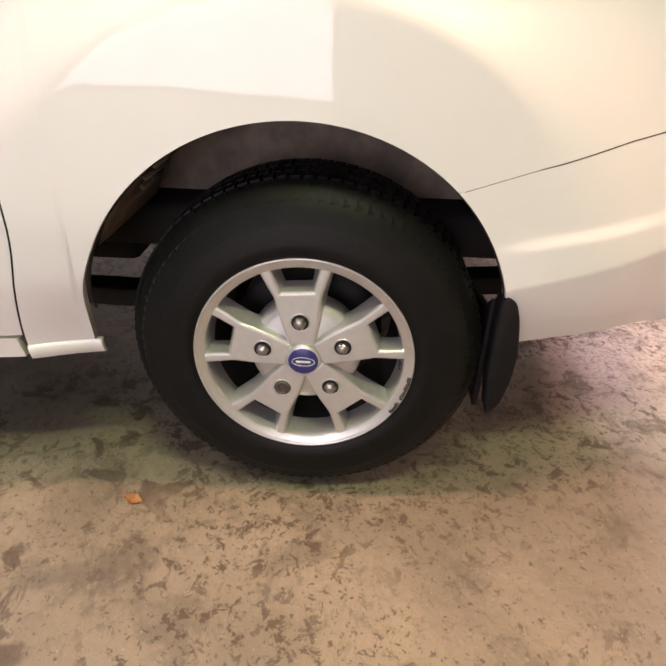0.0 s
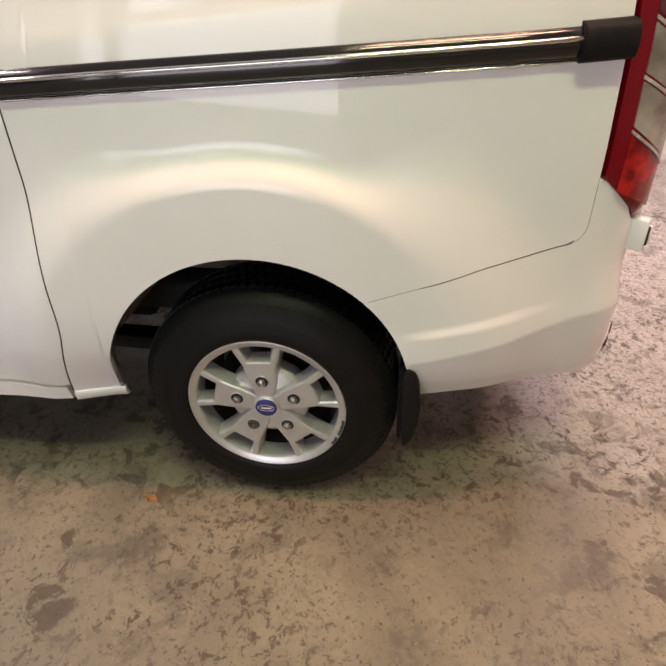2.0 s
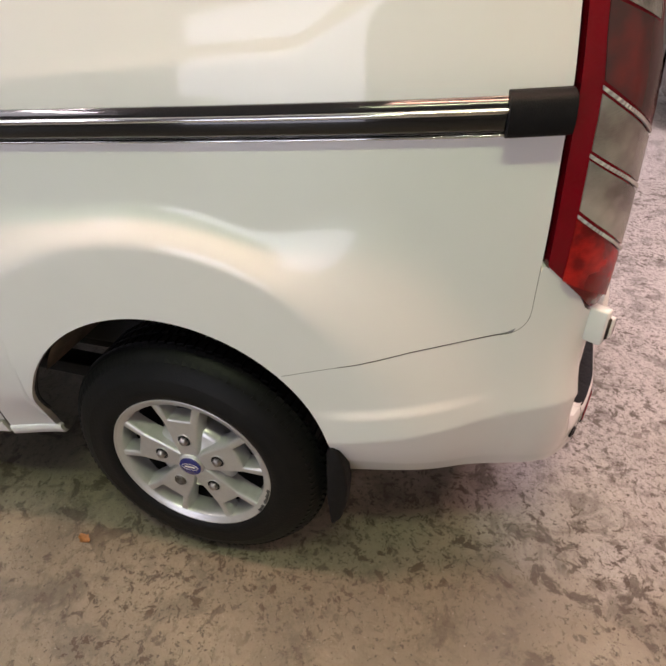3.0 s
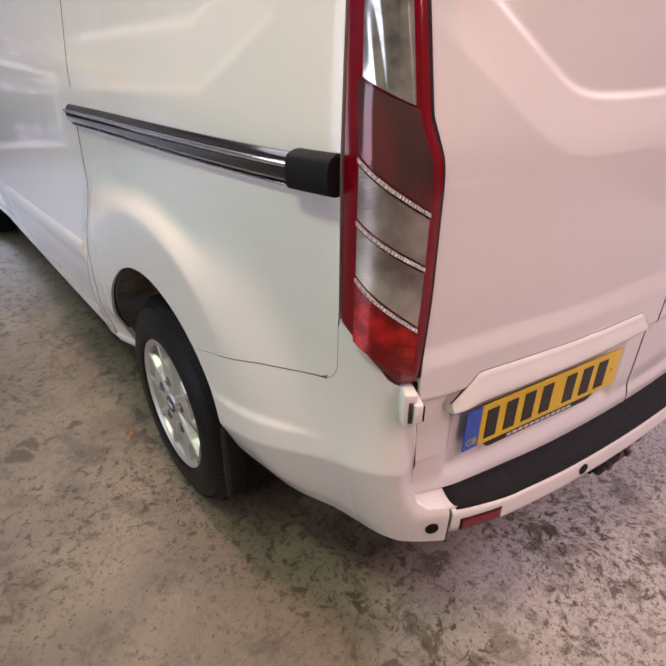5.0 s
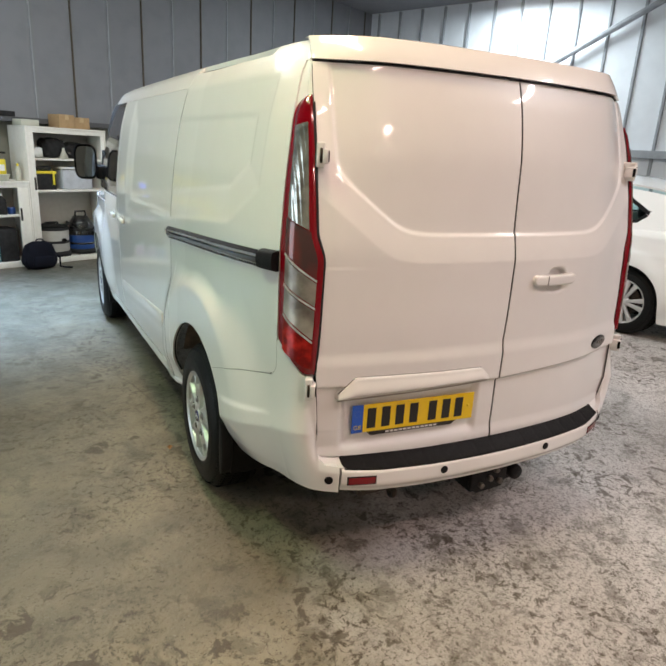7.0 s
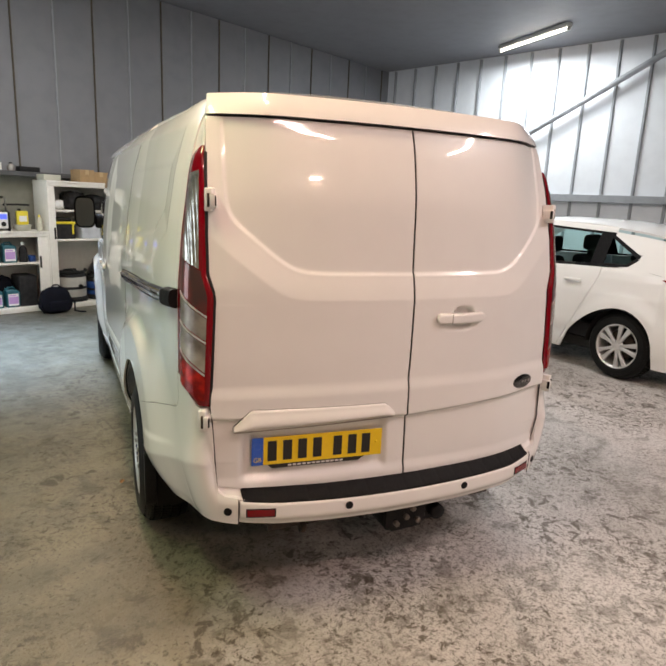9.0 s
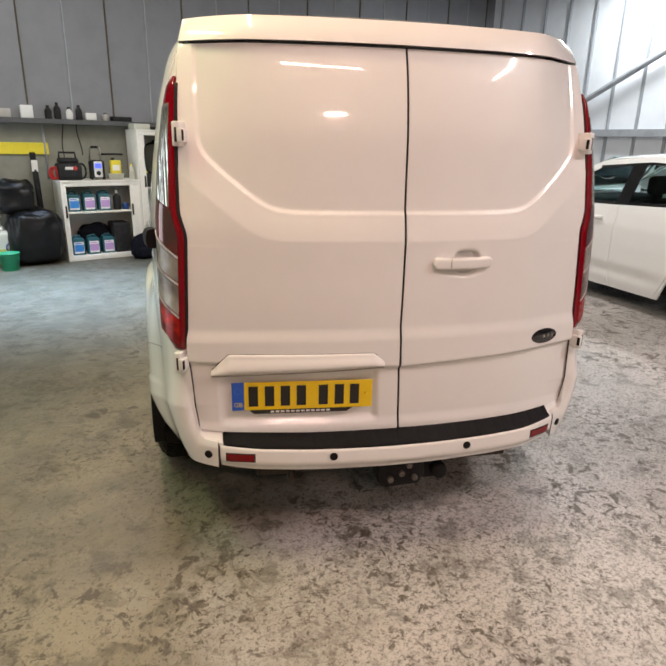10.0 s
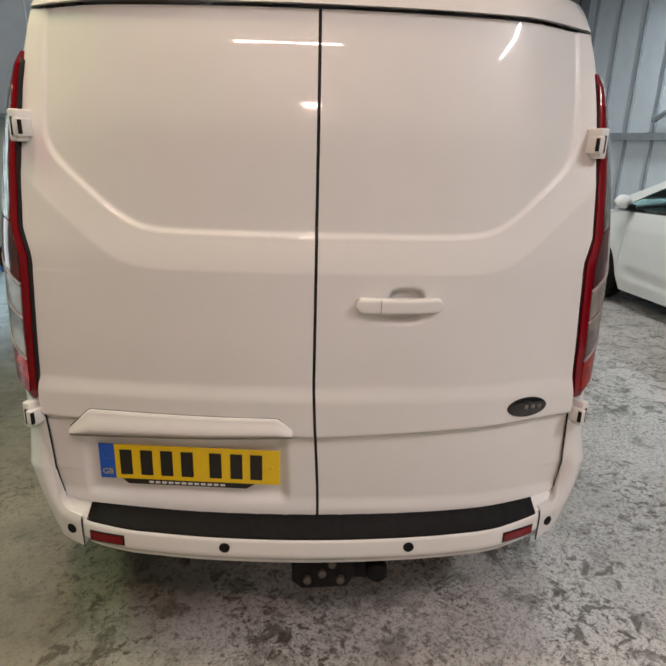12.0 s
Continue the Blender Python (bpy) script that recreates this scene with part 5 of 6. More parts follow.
def cupboard(u, w, h, shelves, left, right, label, d=0.46):
    c = empty("cupboard", room_pose(u, 0), label=label, category="cupboard", group="steel cupboards")
    part("side_panel", box(0.0, 0.018, 0.0, d, 0.0, h, 0.003), CREAM, c)
    part("side_panel", box(w - 0.018, w, 0.0, d, 0.0, h, 0.003), CREAM, c)
    part("back_panel", box(0.018, w - 0.018, d - 0.012, d, 0.05, h - 0.02), CREAM, c)
    part("top_panel", box(0.0, w, -0.006, d, h, h + 0.022, 0.004), CREAM, c)
    part("plinth", box(0.018, w - 0.018, 0.0, d, 0.0, 0.065, 0.004), CREAM, c)
    part("head_rail", box(0.018, w - 0.018, 0.004, 0.03, h - 0.05, h, 0.003), CREAM, c)
    for x0, x1, hx in ((0.018, left, left - 0.022), (w - right, w - 0.018, w - right + 0.018)):
        door = part("tambour_door", box(x0, x1, 0.006, 0.03, 0.065, h - 0.05, 0.003), CREAM, c)
        part("pull", box(hx - 0.010, hx + 0.010, -0.006, 0.008, 0.56 * h, 0.56 * h + 0.15, 0.003), PLASTIC, door)
    for z in shelves:
        part("shelf", box(0.02, w - 0.02, 0.035, d - 0.014, z - 0.025, z, 0.003), CREAM, c)
    return c


cupboard(0.0, 1.0, 1.0, (0.63,), 0.06, 0.14, "low cream steel tambour cupboard holding fluid cans")
cupboard(1.005, 1.03, 1.64, (0.915, 1.295), 0.095, 0.07, "tall cream steel tambour cupboard with cluttered shelves")


def jerry_can(u, v, z, label_mat, colour):
    c = empty("jerry_can", room_pose(u, v, z), label="teal plastic fluid can with a %s label" % colour, category="can", group="fluid cans")
    b = prism([(-0.08, 0), (0.08, 0), (0.08, 0.19), (0.062, 0.215), (-0.03, 0.225), (-0.08, 0.205)], 0.0, 0.125, 0.012, m=Matrix(((1, 0, 0, 0), (0, 0, 1, 0), (0, 1, 0, 0), (0, 0, 0, 1))))
    part("body", b, TEAL, c)
    part("handle", tube([(-0.05, 0.062, 0.21), (-0.045, 0.062, 0.245), (0.02, 0.062, 0.25), (0.045, 0.062, 0.215)], 0.011), TEAL, c)
    part("cap", lathe([(0, 0.026), (0.019, 0.026), (0.021, 0.022), (0.021, 0)], pose(-0.058, 0.062, 0.213), 20), TEAL, c)
    lab = part("label", box(-0.060, 0.060, -0.0035, 0.002, 0.022, 0.172, 0.0), LWHITE, c, smooth=False)
    part("label_field", box(-0.056, 0.056, -0.0050, -0.003, 0.045, 0.135), label_mat, lab, smooth=False)
    part("label_bar", box(-0.050, 0.030, -0.0052, -0.003, 0.145, 0.158), label_mat, lab, smooth=False)
    return c


for z in (0.63, 0.065):
    for k, (mat, col) in enumerate(((LBLUE, "blue"), (LPURPLE, "purple"), (LPURPLE, "purple"))):
        jerry_can(0.155 + 0.193 * k, 0.07, z + 0.001, mat, col)


def lumpy(name, m, sx, sy, sz, mat, seed, label, category, rough=0.14, extra=None):
    """A soft irregular heap or bag, flat underneath."""
    b = bmesh.new()
    bmesh.ops.create_icosphere(b, subdivisions=4, radius=1.0)
    for v in b.verts:
        c = v.co.normalized()
        sq = Vector([math.copysign(abs(q) ** 0.62, q) for q in c])
        nse = noise.fractal(c * 2.1 + Vector((seed, seed * 0.7, 3)), 1.0, 2.0, 4)
        fold = abs(noise.noise(Vector((c.x * 6 + seed, c.y * 6, c.z * 1.5)))) * 0.10
        sq *= 1 + rough * nse - fold
        v.co = Vector((sq.x * sx / 2, sq.y * sy / 2, max(0.0, (sq.z * 0.5 + 0.5)) * sz))
    ob = part(name, b, mat)
    ob.matrix_world = m
    return tagged(ob, label, category)


def dark_bottle(u, v, z, h, r, mat, label, cap=None):
    c = empty("bottle", room_pose(u, v, z), label=label, category="bottle")
    part("body", lathe([(0, 0), (r * 0.95, 0), (r, 0.01), (r, h * 0.58), (r * 0.8, h * 0.72), (r * 0.36, h * 0.82), (r * 0.36, h * 0.88), (0, h * 0.88)], None, 28), mat, c)
    part("cap", lathe([(r * 0.42, h * 0.86), (r * 0.42, h), (0, h)], None, 20), cap or WHITEP, c)
    return c


dark_bottle(0.71, 0.12, 0.631, 0.25, 0.05, DARK, "dark plastic bottle on the cupboard shelf")
part_can = empty("small_can", room_pose(0.82, 0.14, 0.631), label="small blue tin on the cupboard shelf", category="can")
part("body", lathe([(0, 0), (0.045, 0), (0.045, 0.075), (0.04, 0.08), (0, 0.08)], None, 24), VACBLUE, part_can)
b = box(0.62, 0.84, 0.06, 0.36, 0.066, 0.46, 0.02)
dk = tagged(part("storage_box", b, DARK), "dark grey plastic box standing in the cupboard", "box")
dk.matrix_world = room_pose(0, 0)
lumpy("tool_bag", room_pose(0.42, 0.30, 0.066), 0.42, 0.22, 0.38, NAVY, 5.0, "black cloth tool bag behind the cans", "bag")

# things on the low cupboard
mc = empty("compressor", room_pose(0.16, 0.20, 1.023), label="black portable machine with a red mark on the cupboard", category="machine")
part("housing", box(-0.14, 0.14, -0.13, 0.13, 0.02, 0.21, 0.035, segs=3), DARK, mc)
part("shoulder", box(-0.115, 0.115, -0.10, 0.10, 0.20, 0.27, 0.03), DARK, mc)
part("carry_handle", tube([(-0.10, 0, 0.25), (-0.095, 0, 0.335), (0.095, 0, 0.335), (0.10, 0, 0.25)], 0.014), DARK, mc)
part("front_mark", box(-0.065, 0.03, -0.136, -0.128, 0.13, 0.165, 0.004), LWHITE, mc)
part("red_mark", lathe([(0, 0.008), (0.026, 0.008), (0.028, 0)], pose(0.055, -0.128, 0.147, 90, 0, 0), 20), REDP, mc)
part("foot", box(-0.13, 0.13, -0.12, 0.12, 0.0, 0.025, 0.008), SEAL, mc)
part("hose", tube([(0.15 + 0.05 * math.cos(a), -0.05, 0.11 + 0.09 * math.sin(a)) for a in lin(0, 6.2, 24)], 0.012), SEAL, mc)
for k in range(4):
    part("red_lead", tube([(-0.20 + 0.018 * k + 0.045 * math.cos(a), -0.06 + 0.02 * k, 0.085 + 0.075 * math.sin(a)) for a in lin(0, 6.28, 22)], 0.007, 6), REDP, mc, "coiled red jump lead")

det = empty("battery_charger", room_pose(0.50, 0.16, 1.023), label="grey battery charger with a lit blue screen", category="charger")
part("case", box(-0.070, 0.070, -0.07, 0.07, 0.015, 0.245, 0.025, segs=3), DARK, det)
part("face", box(-0.052, 0.052, -0.0755, -0.06, 0.03, 0.23, 0.012), WHITEP, det)
part("screen", box(-0.042, 0.042, -0.078, -0.07, 0.145, 0.205, 0.003), SCREEN, det, "glowing blue screen")
part("dial", lathe([(0, 0.02), (0.024, 0.018), (0.028, 0)], pose(0, -0.075, 0.085, 90, 0, 0), 24), DARK, det)
part("side_fin", box(-0.085, -0.068, -0.06, 0.06, 0.0, 0.23, 0.006), DARK, det)
part("side_fin", box(0.068, 0.085, -0.06, 0.06, 0.0, 0.23, 0.006), DARK, det)
part("frame", tube([(-0.07, 0.03, 0.2), (-0.07, 0.04, 0.40), (0.07, 0.04, 0.40), (0.07, 0.03, 0.2)], 0.010), STEEL, det)
part("grip", tube([(-0.045, 0.04, 0.405), (0.045, 0.04, 0.405)], 0.015), SEAL, det)

tub = empty("plastic_tub", room_pose(0.735, 0.14, 1.023), label="cream plastic tub on the cupboard", category="tub")
part("body", lathe([(0, 0), (0.085, 0), (0.10, 0.065), (0.105, 0.07), (0.105, 0.075), (0, 0.075)], None, 32), MILKY, tub)
yb = empty("yellow_can", room_pose(0.735, 0.14, 1.0985), label="yellow oil can standing on the tub", category="can")
part("body", box(-0.066, 0.066, -0.035, 0.035, 0.0, 0.17, 0.012), YELLOWP, yb)
part("label", box(-0.045, 0.045, -0.0375, -0.034, 0.04, 0.11), LWHITE, yb, smooth=False)
part("cap", lathe([(0.02, 0), (0.02, 0.03), (0, 0.03)], pose(-0.03, 0, 0.168), 20), SEAL, yb)
dark_bottle(0.935, 0.12, 1.023, 0.20, 0.034, MILKY, "spray bottle with a yellow trigger", YELLOWP)
rod = tagged(part("wiper_blade", tube([(0.60, 0.20, 1.335), (0.78, 0.21, 1.34), (0.92, 0.22, 1.335)], 0.012), SEAL), "black bar resting behind the yellow can", "bar")
rod.matrix_world = room_pose(0, 0.17, 0)

# things in and on the tall cupboard
lumpy("clutter_bag", room_pose(1.42, 0.24, 1.296), 0.30, 0.26, 0.24, DARK, 1.2, "black bag heaped on the top shelf", "bag", 0.25)
lumpy("clutter_bag", room_pose(1.70, 0.24, 1.296), 0.36, 0.26, 0.20, BAGBLACK, 7.7, "black bag heaped on the top shelf", "bag", 0.25)
lumpy("cloth_pile", room_pose(1.19, 0.20, 1.296), 0.15, 0.2, 0.13, WHITEP, 3.1, "folded white cloths on the top shelf", "cloth", 0.1)
cone = tagged(part("funnel", lathe([(0, 0.13), (0.012, 0.13), (0.02, 0.09), (0.06, 0.0), (0.055, 0.0), (0, 0.005)], None, 28), MILKY), "cream plastic funnel on the top shelf", "funnel")
cone.matrix_world = room_pose(1.50, 0.09, 1.296)
tb = empty("toolbox", room_pose(1.23, 0.18, 0.916), label="black toolbox with yellow trim", category="toolbox")
part("body", box(-0.15, 0.15, -0.10, 0.12, 0.0, 0.19, 0.012), DARK, tb)
part("lid", box(-0.155, 0.155, -0.105, 0.125, 0.192, 0.225, 0.010), YELLOWP, tb)
part("latch", box(0.10, 0.125, -0.113, -0.10, 0.06, 0.21, 0.004), YELLOWP, tb)
part("tray", box(-0.12, 0.12, -0.06, 0.08, 0.224, 0.28, 0.02), DARK, tb)
cb = empty("clear_box", room_pose(1.66, 0.2, 0.916), label="frosted clear plastic storage box", category="box")
part("body", box(-0.20, 0.20, -0.13, 0.15, 0.0, 0.25, 0.02), CLEARBOX, cb)
part("lid", box(-0.215, 0.215, -0.145, 0.165, 0.25, 0.275, 0.010), WHITEP, cb)


def tub_vacuum(u, v, z, body, top, label, r=0.17, h=0.46, seat=0.65):
    c = empty("vacuum_cleaner", room_pose(u, v, z), label=label, category="vacuum cleaner")
    part("drum", lathe([(0, 0.05), (r * 0.96, 0.05), (r, 0.07), (r, h * seat - 0.012), (r * 0.97, h * seat), (0, h * seat)], None, 40), body, c)
    part("band", lathe([(r * 1.0, h * seat * 0.50), (r * 1.02, h * seat * 0.52), (r * 1.02, h * seat * 0.58), (r * 1.0, h * seat * 0.60)], None, 40), top, c)
    part("lid", lathe([(r * 1.03, h * seat - 0.005), (r * 1.03, h * (seat + 0.05)), (r * 0.90, h * (0.55 * seat + 0.45)), (r * 0.55, h * 0.88), (0, h * 0.89)], None, 40), top, c)
    part("lid_handle", tube([(-r * 0.45, 0, h * 0.85), (-r * 0.40, 0, h * 0.99), (r * 0.40, 0, h * 0.99), (r * 0.45, 0, h * 0.85)], 0.013), top, c)
    part("base", lathe([(0, 0.01), (r * 1.08, 0.01), (r * 1.10, 0.03), (r * 1.02, 0.07), (0, 0.07)], None, 40), SEAL, c)
    part("hose", tube([(r * 0.9 * math.cos(a) * (1 + 0.1 * a / 6), r * 0.9 * math.sin(a) - 0.02, h * (seat + 0.06) + 0.008 * a) for a in lin(0, 6.3, 40)], 0.017), SEAL, c)
    part("inlet", lathe([(0.028, 0.03), (0.03, 0.0), (0, 0.0)], pose(0.05, -r, h * 0.5, 90, 0, 0), 20), SEAL, c)
    for k in range(4):
        a = math.pi / 4 + k * math.pi / 2
        part("castor", lathe([(0, 0.012), (0.018, 0.012), (0.018, -0.012), (0, -0.012)], pose(r * math.cos(a), r * math.sin(a), 0.018, 90, 0, 0), 14), SEAL, c)
    return c


tub_vacuum(1.33, 0.22, 0.066, GREYP, DARK, "grey and black tub vacuum cleaner in the cupboard", 0.20, 0.43, 0.80)
tub_vacuum(1.73, 0.22, 0.066, VACBLUE, GLOSSBLACK, "blue and black tub vacuum cleaner in the cupboard", 0.17, 0.56, 0.46)


def carton(u, v, z, w, d, h, turn, label):
    c = empty("cardboard_box", room_pose(u, v, z, turn), label=label, category="box")
    part("body", box(-w / 2, w / 2, -d / 2, d / 2, 0, h, 0.004), CARD, c)
    part("tape", box(-0.025, 0.025, -d / 2 - 0.0015, d / 2 + 0.0015, h - 0.06, h + 0.0015), material("parcel_tape", (0.5, 0.36, 0.2), 0.3) if "parcel_tape" not in bpy.data.materials else bpy.data.materials["parcel_tape"], c, smooth=False)
    return c


carton(1.57, 0.22, 1.663, 0.20, 0.26, 0.16, 3, "brown cardboard box on the tall cupboard")
carton(1.80, 0.24, 1.663, 0.20, 0.24, 0.14, -6, "brown cardboard box on the tall cupboard")
flat = tagged(part("flat_box", box(-0.11, 0.11, -0.1, 0.1, 0.0, 0.07, 0.006), MILKY), "shallow pale box on the tall cupboard", "box")
flat.matrix_world = room_pose(1.10, 0.16, 1.663, 4)

# backpack on the floor
bp = empty("backpack", room_pose(0.95, -0.20, 0.0), label="dark navy backpack slumped against the cupboards", category="backpack")
b = bmesh.new()
bmesh.ops.create_icosphere(b, subdivisions=4, radius=1.0)
for v in b.verts:
    c = v.co.normalized()
    q = Vector([math.copysign(abs(w) ** 0.6, w) for w in c]) * (1 + 0.06 * noise.fractal(c * 2, 1, 2, 3))
    z = (q.z * 0.5 + 0.5)
    v.co = Vector((q.x * 0.205 * (1 - 0.25 * z * z), q.y * 0.12 * (1 - 0.3 * z), max(0, z) * 0.335))
part("pack_body", b, NAVY, bp)
part("front_pocket", box(-0.13, 0.13, -0.145, -0.09, 0.03, 0.17, 0.03, segs=3), NAVY, bp)
part("strap", tube([(-0.06, -0.03, 0.32), (-0.03, -0.03, 0.362), (0.03, -0.03, 0.362), (0.06, -0.03, 0.32)], 0.009), NAVY, bp)
part("strap", tube([(0.15, -0.02, 0.22), (0.22, -0.06, 0.12), (0.20, -0.10, 0.02), (0.26, -0.17, 0.012), (0.30, -0.20, 0.012)], 0.011), NAVY, bp)
part("strap", tube([(-0.15, -0.02, 0.20), (-0.21, -0.05, 0.10), (-0.17, -0.06, 0.015)], 0.011), NAVY, bp)

# bin bags and wash bottles left of the cupboards
lumpy("rubbish_bag", room_pose(-0.34, 0.12, 0.0), 0.64, 0.56, 0.70, BAGBLACK, 2.2, "large full black rubbish bag on the floor", "bag", 0.10)
lumpy("rubbish_bag", room_pose(-0.52, 0.16, 0.62), 0.46, 0.44, 0.42, BAGBLACK, 9.4, "black rubbish bag on top of another", "bag", 0.22)
pole = tagged(part("spray_lance", tube([(-0.20, 0.30, 0.55), (-0.20, 0.42, 1.35)], 0.035, 12), DARK), "dark tube leaning on the wall", "pole")
pole.matrix_world = room_pose(0, 0)
lab = part("pole_label", box(-0.235, -0.165, 0.355, 0.385, 1.12, 1.26, 0.006), LWHITE)
lab.parent = pole


def pump_bottle(u, v, fluid, fluid_h, label):
    c = empty("pump_bottle", room_pose(u, v), label=label, category="bottle", group="pump bottles")
    part("body", box(-0.135, 0.135, -0.11, 0.11, 0.001, 0.44, 0.045, segs=4), MILKY, c)
    part("fluid_zone", box(-0.1365, 0.1365, -0.1115, 0.1115, 0.002, fluid_h, 0.045, segs=4), fluid, c)
    part("neck", lathe([(0.05, 0.43), (0.05, 0.475), (0.035, 0.49), (0, 0.49)], None, 28), WHITEP, c)
    part("pump_stem", lathe([(0.013, 0.48), (0.013, 0.60), (0, 0.60)], None, 14), WHITEP, c)
    part("pump_head", box(-0.035, 0.035, -0.014, 0.014, 0.595, 0.622, 0.008), WHITEP, c)
    for a0, x in ((0.0, -0.06),):
        ring = [(0.07 + 0.042 * math.cos(a), -0.1145, 0.24 + 0.048 * math.sin(a)) for a in lin(0, 2 * math.pi, 40)]
        part("round_mark", tube(ring, 0.008, 6), VACBLUE, c)
    return c


pump_bottle(-0.72, 0.14, YELLIQ, 0.26, "milky pump bottle of yellow-green fluid")
pump_bottle(-1.04, 0.14, GREYP, 0.15, "milky pump bottle of clear fluid")


def bucket(u, v, mat, r, h, label):
    c = empty("bucket", room_pose(u, v), label=label, category="bucket")
    part("shell", lathe([(0, 0.004), (r * 0.80, 0.0), (r, h), (r * 1.05, h), (r * 1.05, h - 0.012), (r * 0.99, h - 0.012), (r * 0.78, 0.012), (0, 0.012)], None, 36), mat, c)
    part("bail", tube([(r * 1.04 * math.cos(a), -0.4 * r * math.sin(a), h - 0.006 - 0.5 * r * math.sin(a)) for a in lin(0, math.pi, 20)], 0.004), STEEL, c)
    return c


bucket(-0.70, -0.16, GREENLIQ, 0.115, 0.21, "green plastic bucket on the floor")
bucket(-1.17, -0.16, BUCKET, 0.15, 0.27, "bright blue plastic bucket on the floor")

# ---- the room ----
def concrete():
    m = bpy.data.materials.new("stained_concrete")
    m.use_nodes = True
    nt = m.node_tree
    b = nt.nodes["Principled BSDF"]
    tc = nt.nodes.new("ShaderNodeTexCoord")

    def noise_at(scale, detail, dist=0.0, rough=0.6):
        n = nt.nodes.new("ShaderNodeTexNoise")
        n.inputs["Scale"].default_value, n.inputs["Detail"].default_value = scale, detail
        n.inputs["Roughness"].default_value, n.inputs["Distortion"].default_value = rough, dist
        nt.links.new(tc.outputs["Object"], n.inputs["Vector"])
        return n.outputs["Fac"]

    def ramp(fac, lo, hi, top=1.0):
        r = nt.nodes.new("ShaderNodeMapRange")
        r.interpolation_type = "SMOOTHSTEP"
        for k, v in (("From Min", lo), ("From Max", hi), ("To Max", top)):
            r.inputs[k].default_value = v
        nt.links.new(fac, r.inputs["Value"])
        return r.outputs[0]

    def mix(fac, a, c):
        x = nt.nodes.new("ShaderNodeMix")
        x.data_type = "RGBA"
        nt.links.new(fac, x.inputs[0])
        for sock, v in ((6, a), (7, c)):
            if isinstance(v, tuple):
                x.inputs[sock].default_value = (*v, 1)
            else:
                nt.links.new(v, x.inputs[sock])
        return x.outputs[2]

    def mul(a, c):
        x = nt.nodes.new("ShaderNodeMath")
        x.operation = "MULTIPLY"
        nt.links.new(a, x.inputs[0])
        nt.links.new(c, x.inputs[1])
        return x.outputs[0]

    def crack():
        """A ragged stained crack that runs from beside the van to the cupboards."""
        geo = nt.nodes.new("ShaderNodeNewGeometry")
        split = nt.nodes.new("ShaderNodeSeparateXYZ")
        nt.links.new(geo.outputs["Position"], split.inputs[0])

        def calc(op, a, c, d=None):
            x = nt.nodes.new("ShaderNodeMath")
            x.operation = op
            for k, v in enumerate((a, c, d)):
                if isinstance(v, float):
                    x.inputs[k].default_value = v
                elif v is not None:
                    nt.links.new(v, x.inputs[k])
            return x.outputs[0]

        off = calc("MULTIPLY_ADD", split.outputs[0], 0.960, 0.3877)
        off = calc("MULTIPLY_ADD", split.outputs[1], 0.2797, off)
        off = calc("MULTIPLY_ADD", noise_at(3.0, 4), 0.10, calc("SUBTRACT", off, 0.05))
        away = calc("MULTIPLY_ADD", noise_at(22, 6, 0.2, 0.7), 0.045, calc("ABSOLUTE", off, 0.0))
        near = calc("SUBTRACT", 1.0, ramp(away, 0.018, 0.034))
        return mul(calc("MULTIPLY", near, 0.75), ramp(split.outputs[1], 1.2, 1.7))

    base = mix(ramp(noise_at(2.4, 7, 0.3), 0.36, 0.66), (0.27, 0.235, 0.165), (0.165, 0.145, 0.102))
    # the slab behind the van is paler and greyer, its aggregate bare
    sep = nt.nodes.new("ShaderNodeSeparateXYZ")
    nt.links.new(tc.outputs["Object"], sep.inputs[0])
    across = nt.nodes.new("ShaderNodeMath")
    across.operation, across.inputs[1].default_value = "MULTIPLY_ADD", -0.7
    nt.links.new(sep.outputs[1], across.inputs[0])
    nt.links.new(sep.outputs[0], across.inputs[2])
    wob = nt.nodes.new("ShaderNodeMath")
    wob.operation, wob.inputs[1].default_value = "MULTIPLY_ADD", 2.0
    nt.links.new(noise_at(1.3, 7, 0.3), wob.inputs[0])
    nt.links.new(across.outputs[0], wob.inputs[2])
    # a darker mix towards the open door and the back wall
    darker = mix(ramp(noise_at(3.4, 8, 0.5), 0.40, 0.66), (0.138, 0.130, 0.097), (0.078, 0.073, 0.054))
    base = mix(ramp(wob.outputs[0], 2.3, 3.9), darker, base)
    bare = ramp(wob.outputs[0], 4.2, 5.5)
    base = mix(bare, base, (0.60, 0.58, 0.565))
    base = mix(mul(ramp(noise_at(58, 10, 0.3, 0.85), 0.49, 0.59, 0.8), bare), base, (0.10, 0.09, 0.083))
    base = mix(ramp(noise_at(150, 3, 0.0, 0.7), 0.42, 0.70, 0.28), base, (0.20, 0.175, 0.135))
    # brown stains, flaked spots and dark specks
    base = mix(ramp(noise_at(6.5, 9, 0.4, 0.72), 0.51, 0.62, 0.5), base, (0.066, 0.058, 0.041))
    base = mix(ramp(noise_at(0.7, 6, 0.6), 0.46, 0.68, 0.5), base, (0.15, 0.138, 0.11))
    fields = ramp(noise_at(1.6, 6, 0.5), 0.43, 0.60)
    stains = ramp(noise_at(25, 10, 0.5, 0.72), 0.535, 0.580, 0.9)
    base = mix(mul(stains, fields), base, (0.056, 0.039, 0.021))
    damp = mul(ramp(noise_at(10, 9, 0.6, 0.66), 0.54, 0.60, 0.8), ramp(noise_at(1.1, 5, 0.5), 0.44, 0.58))
    base = mix(damp, base, (0.058, 0.042, 0.026))
    spots = ramp(noise_at(46, 8, 0.4, 0.70), 0.555, 0.598, 0.85)
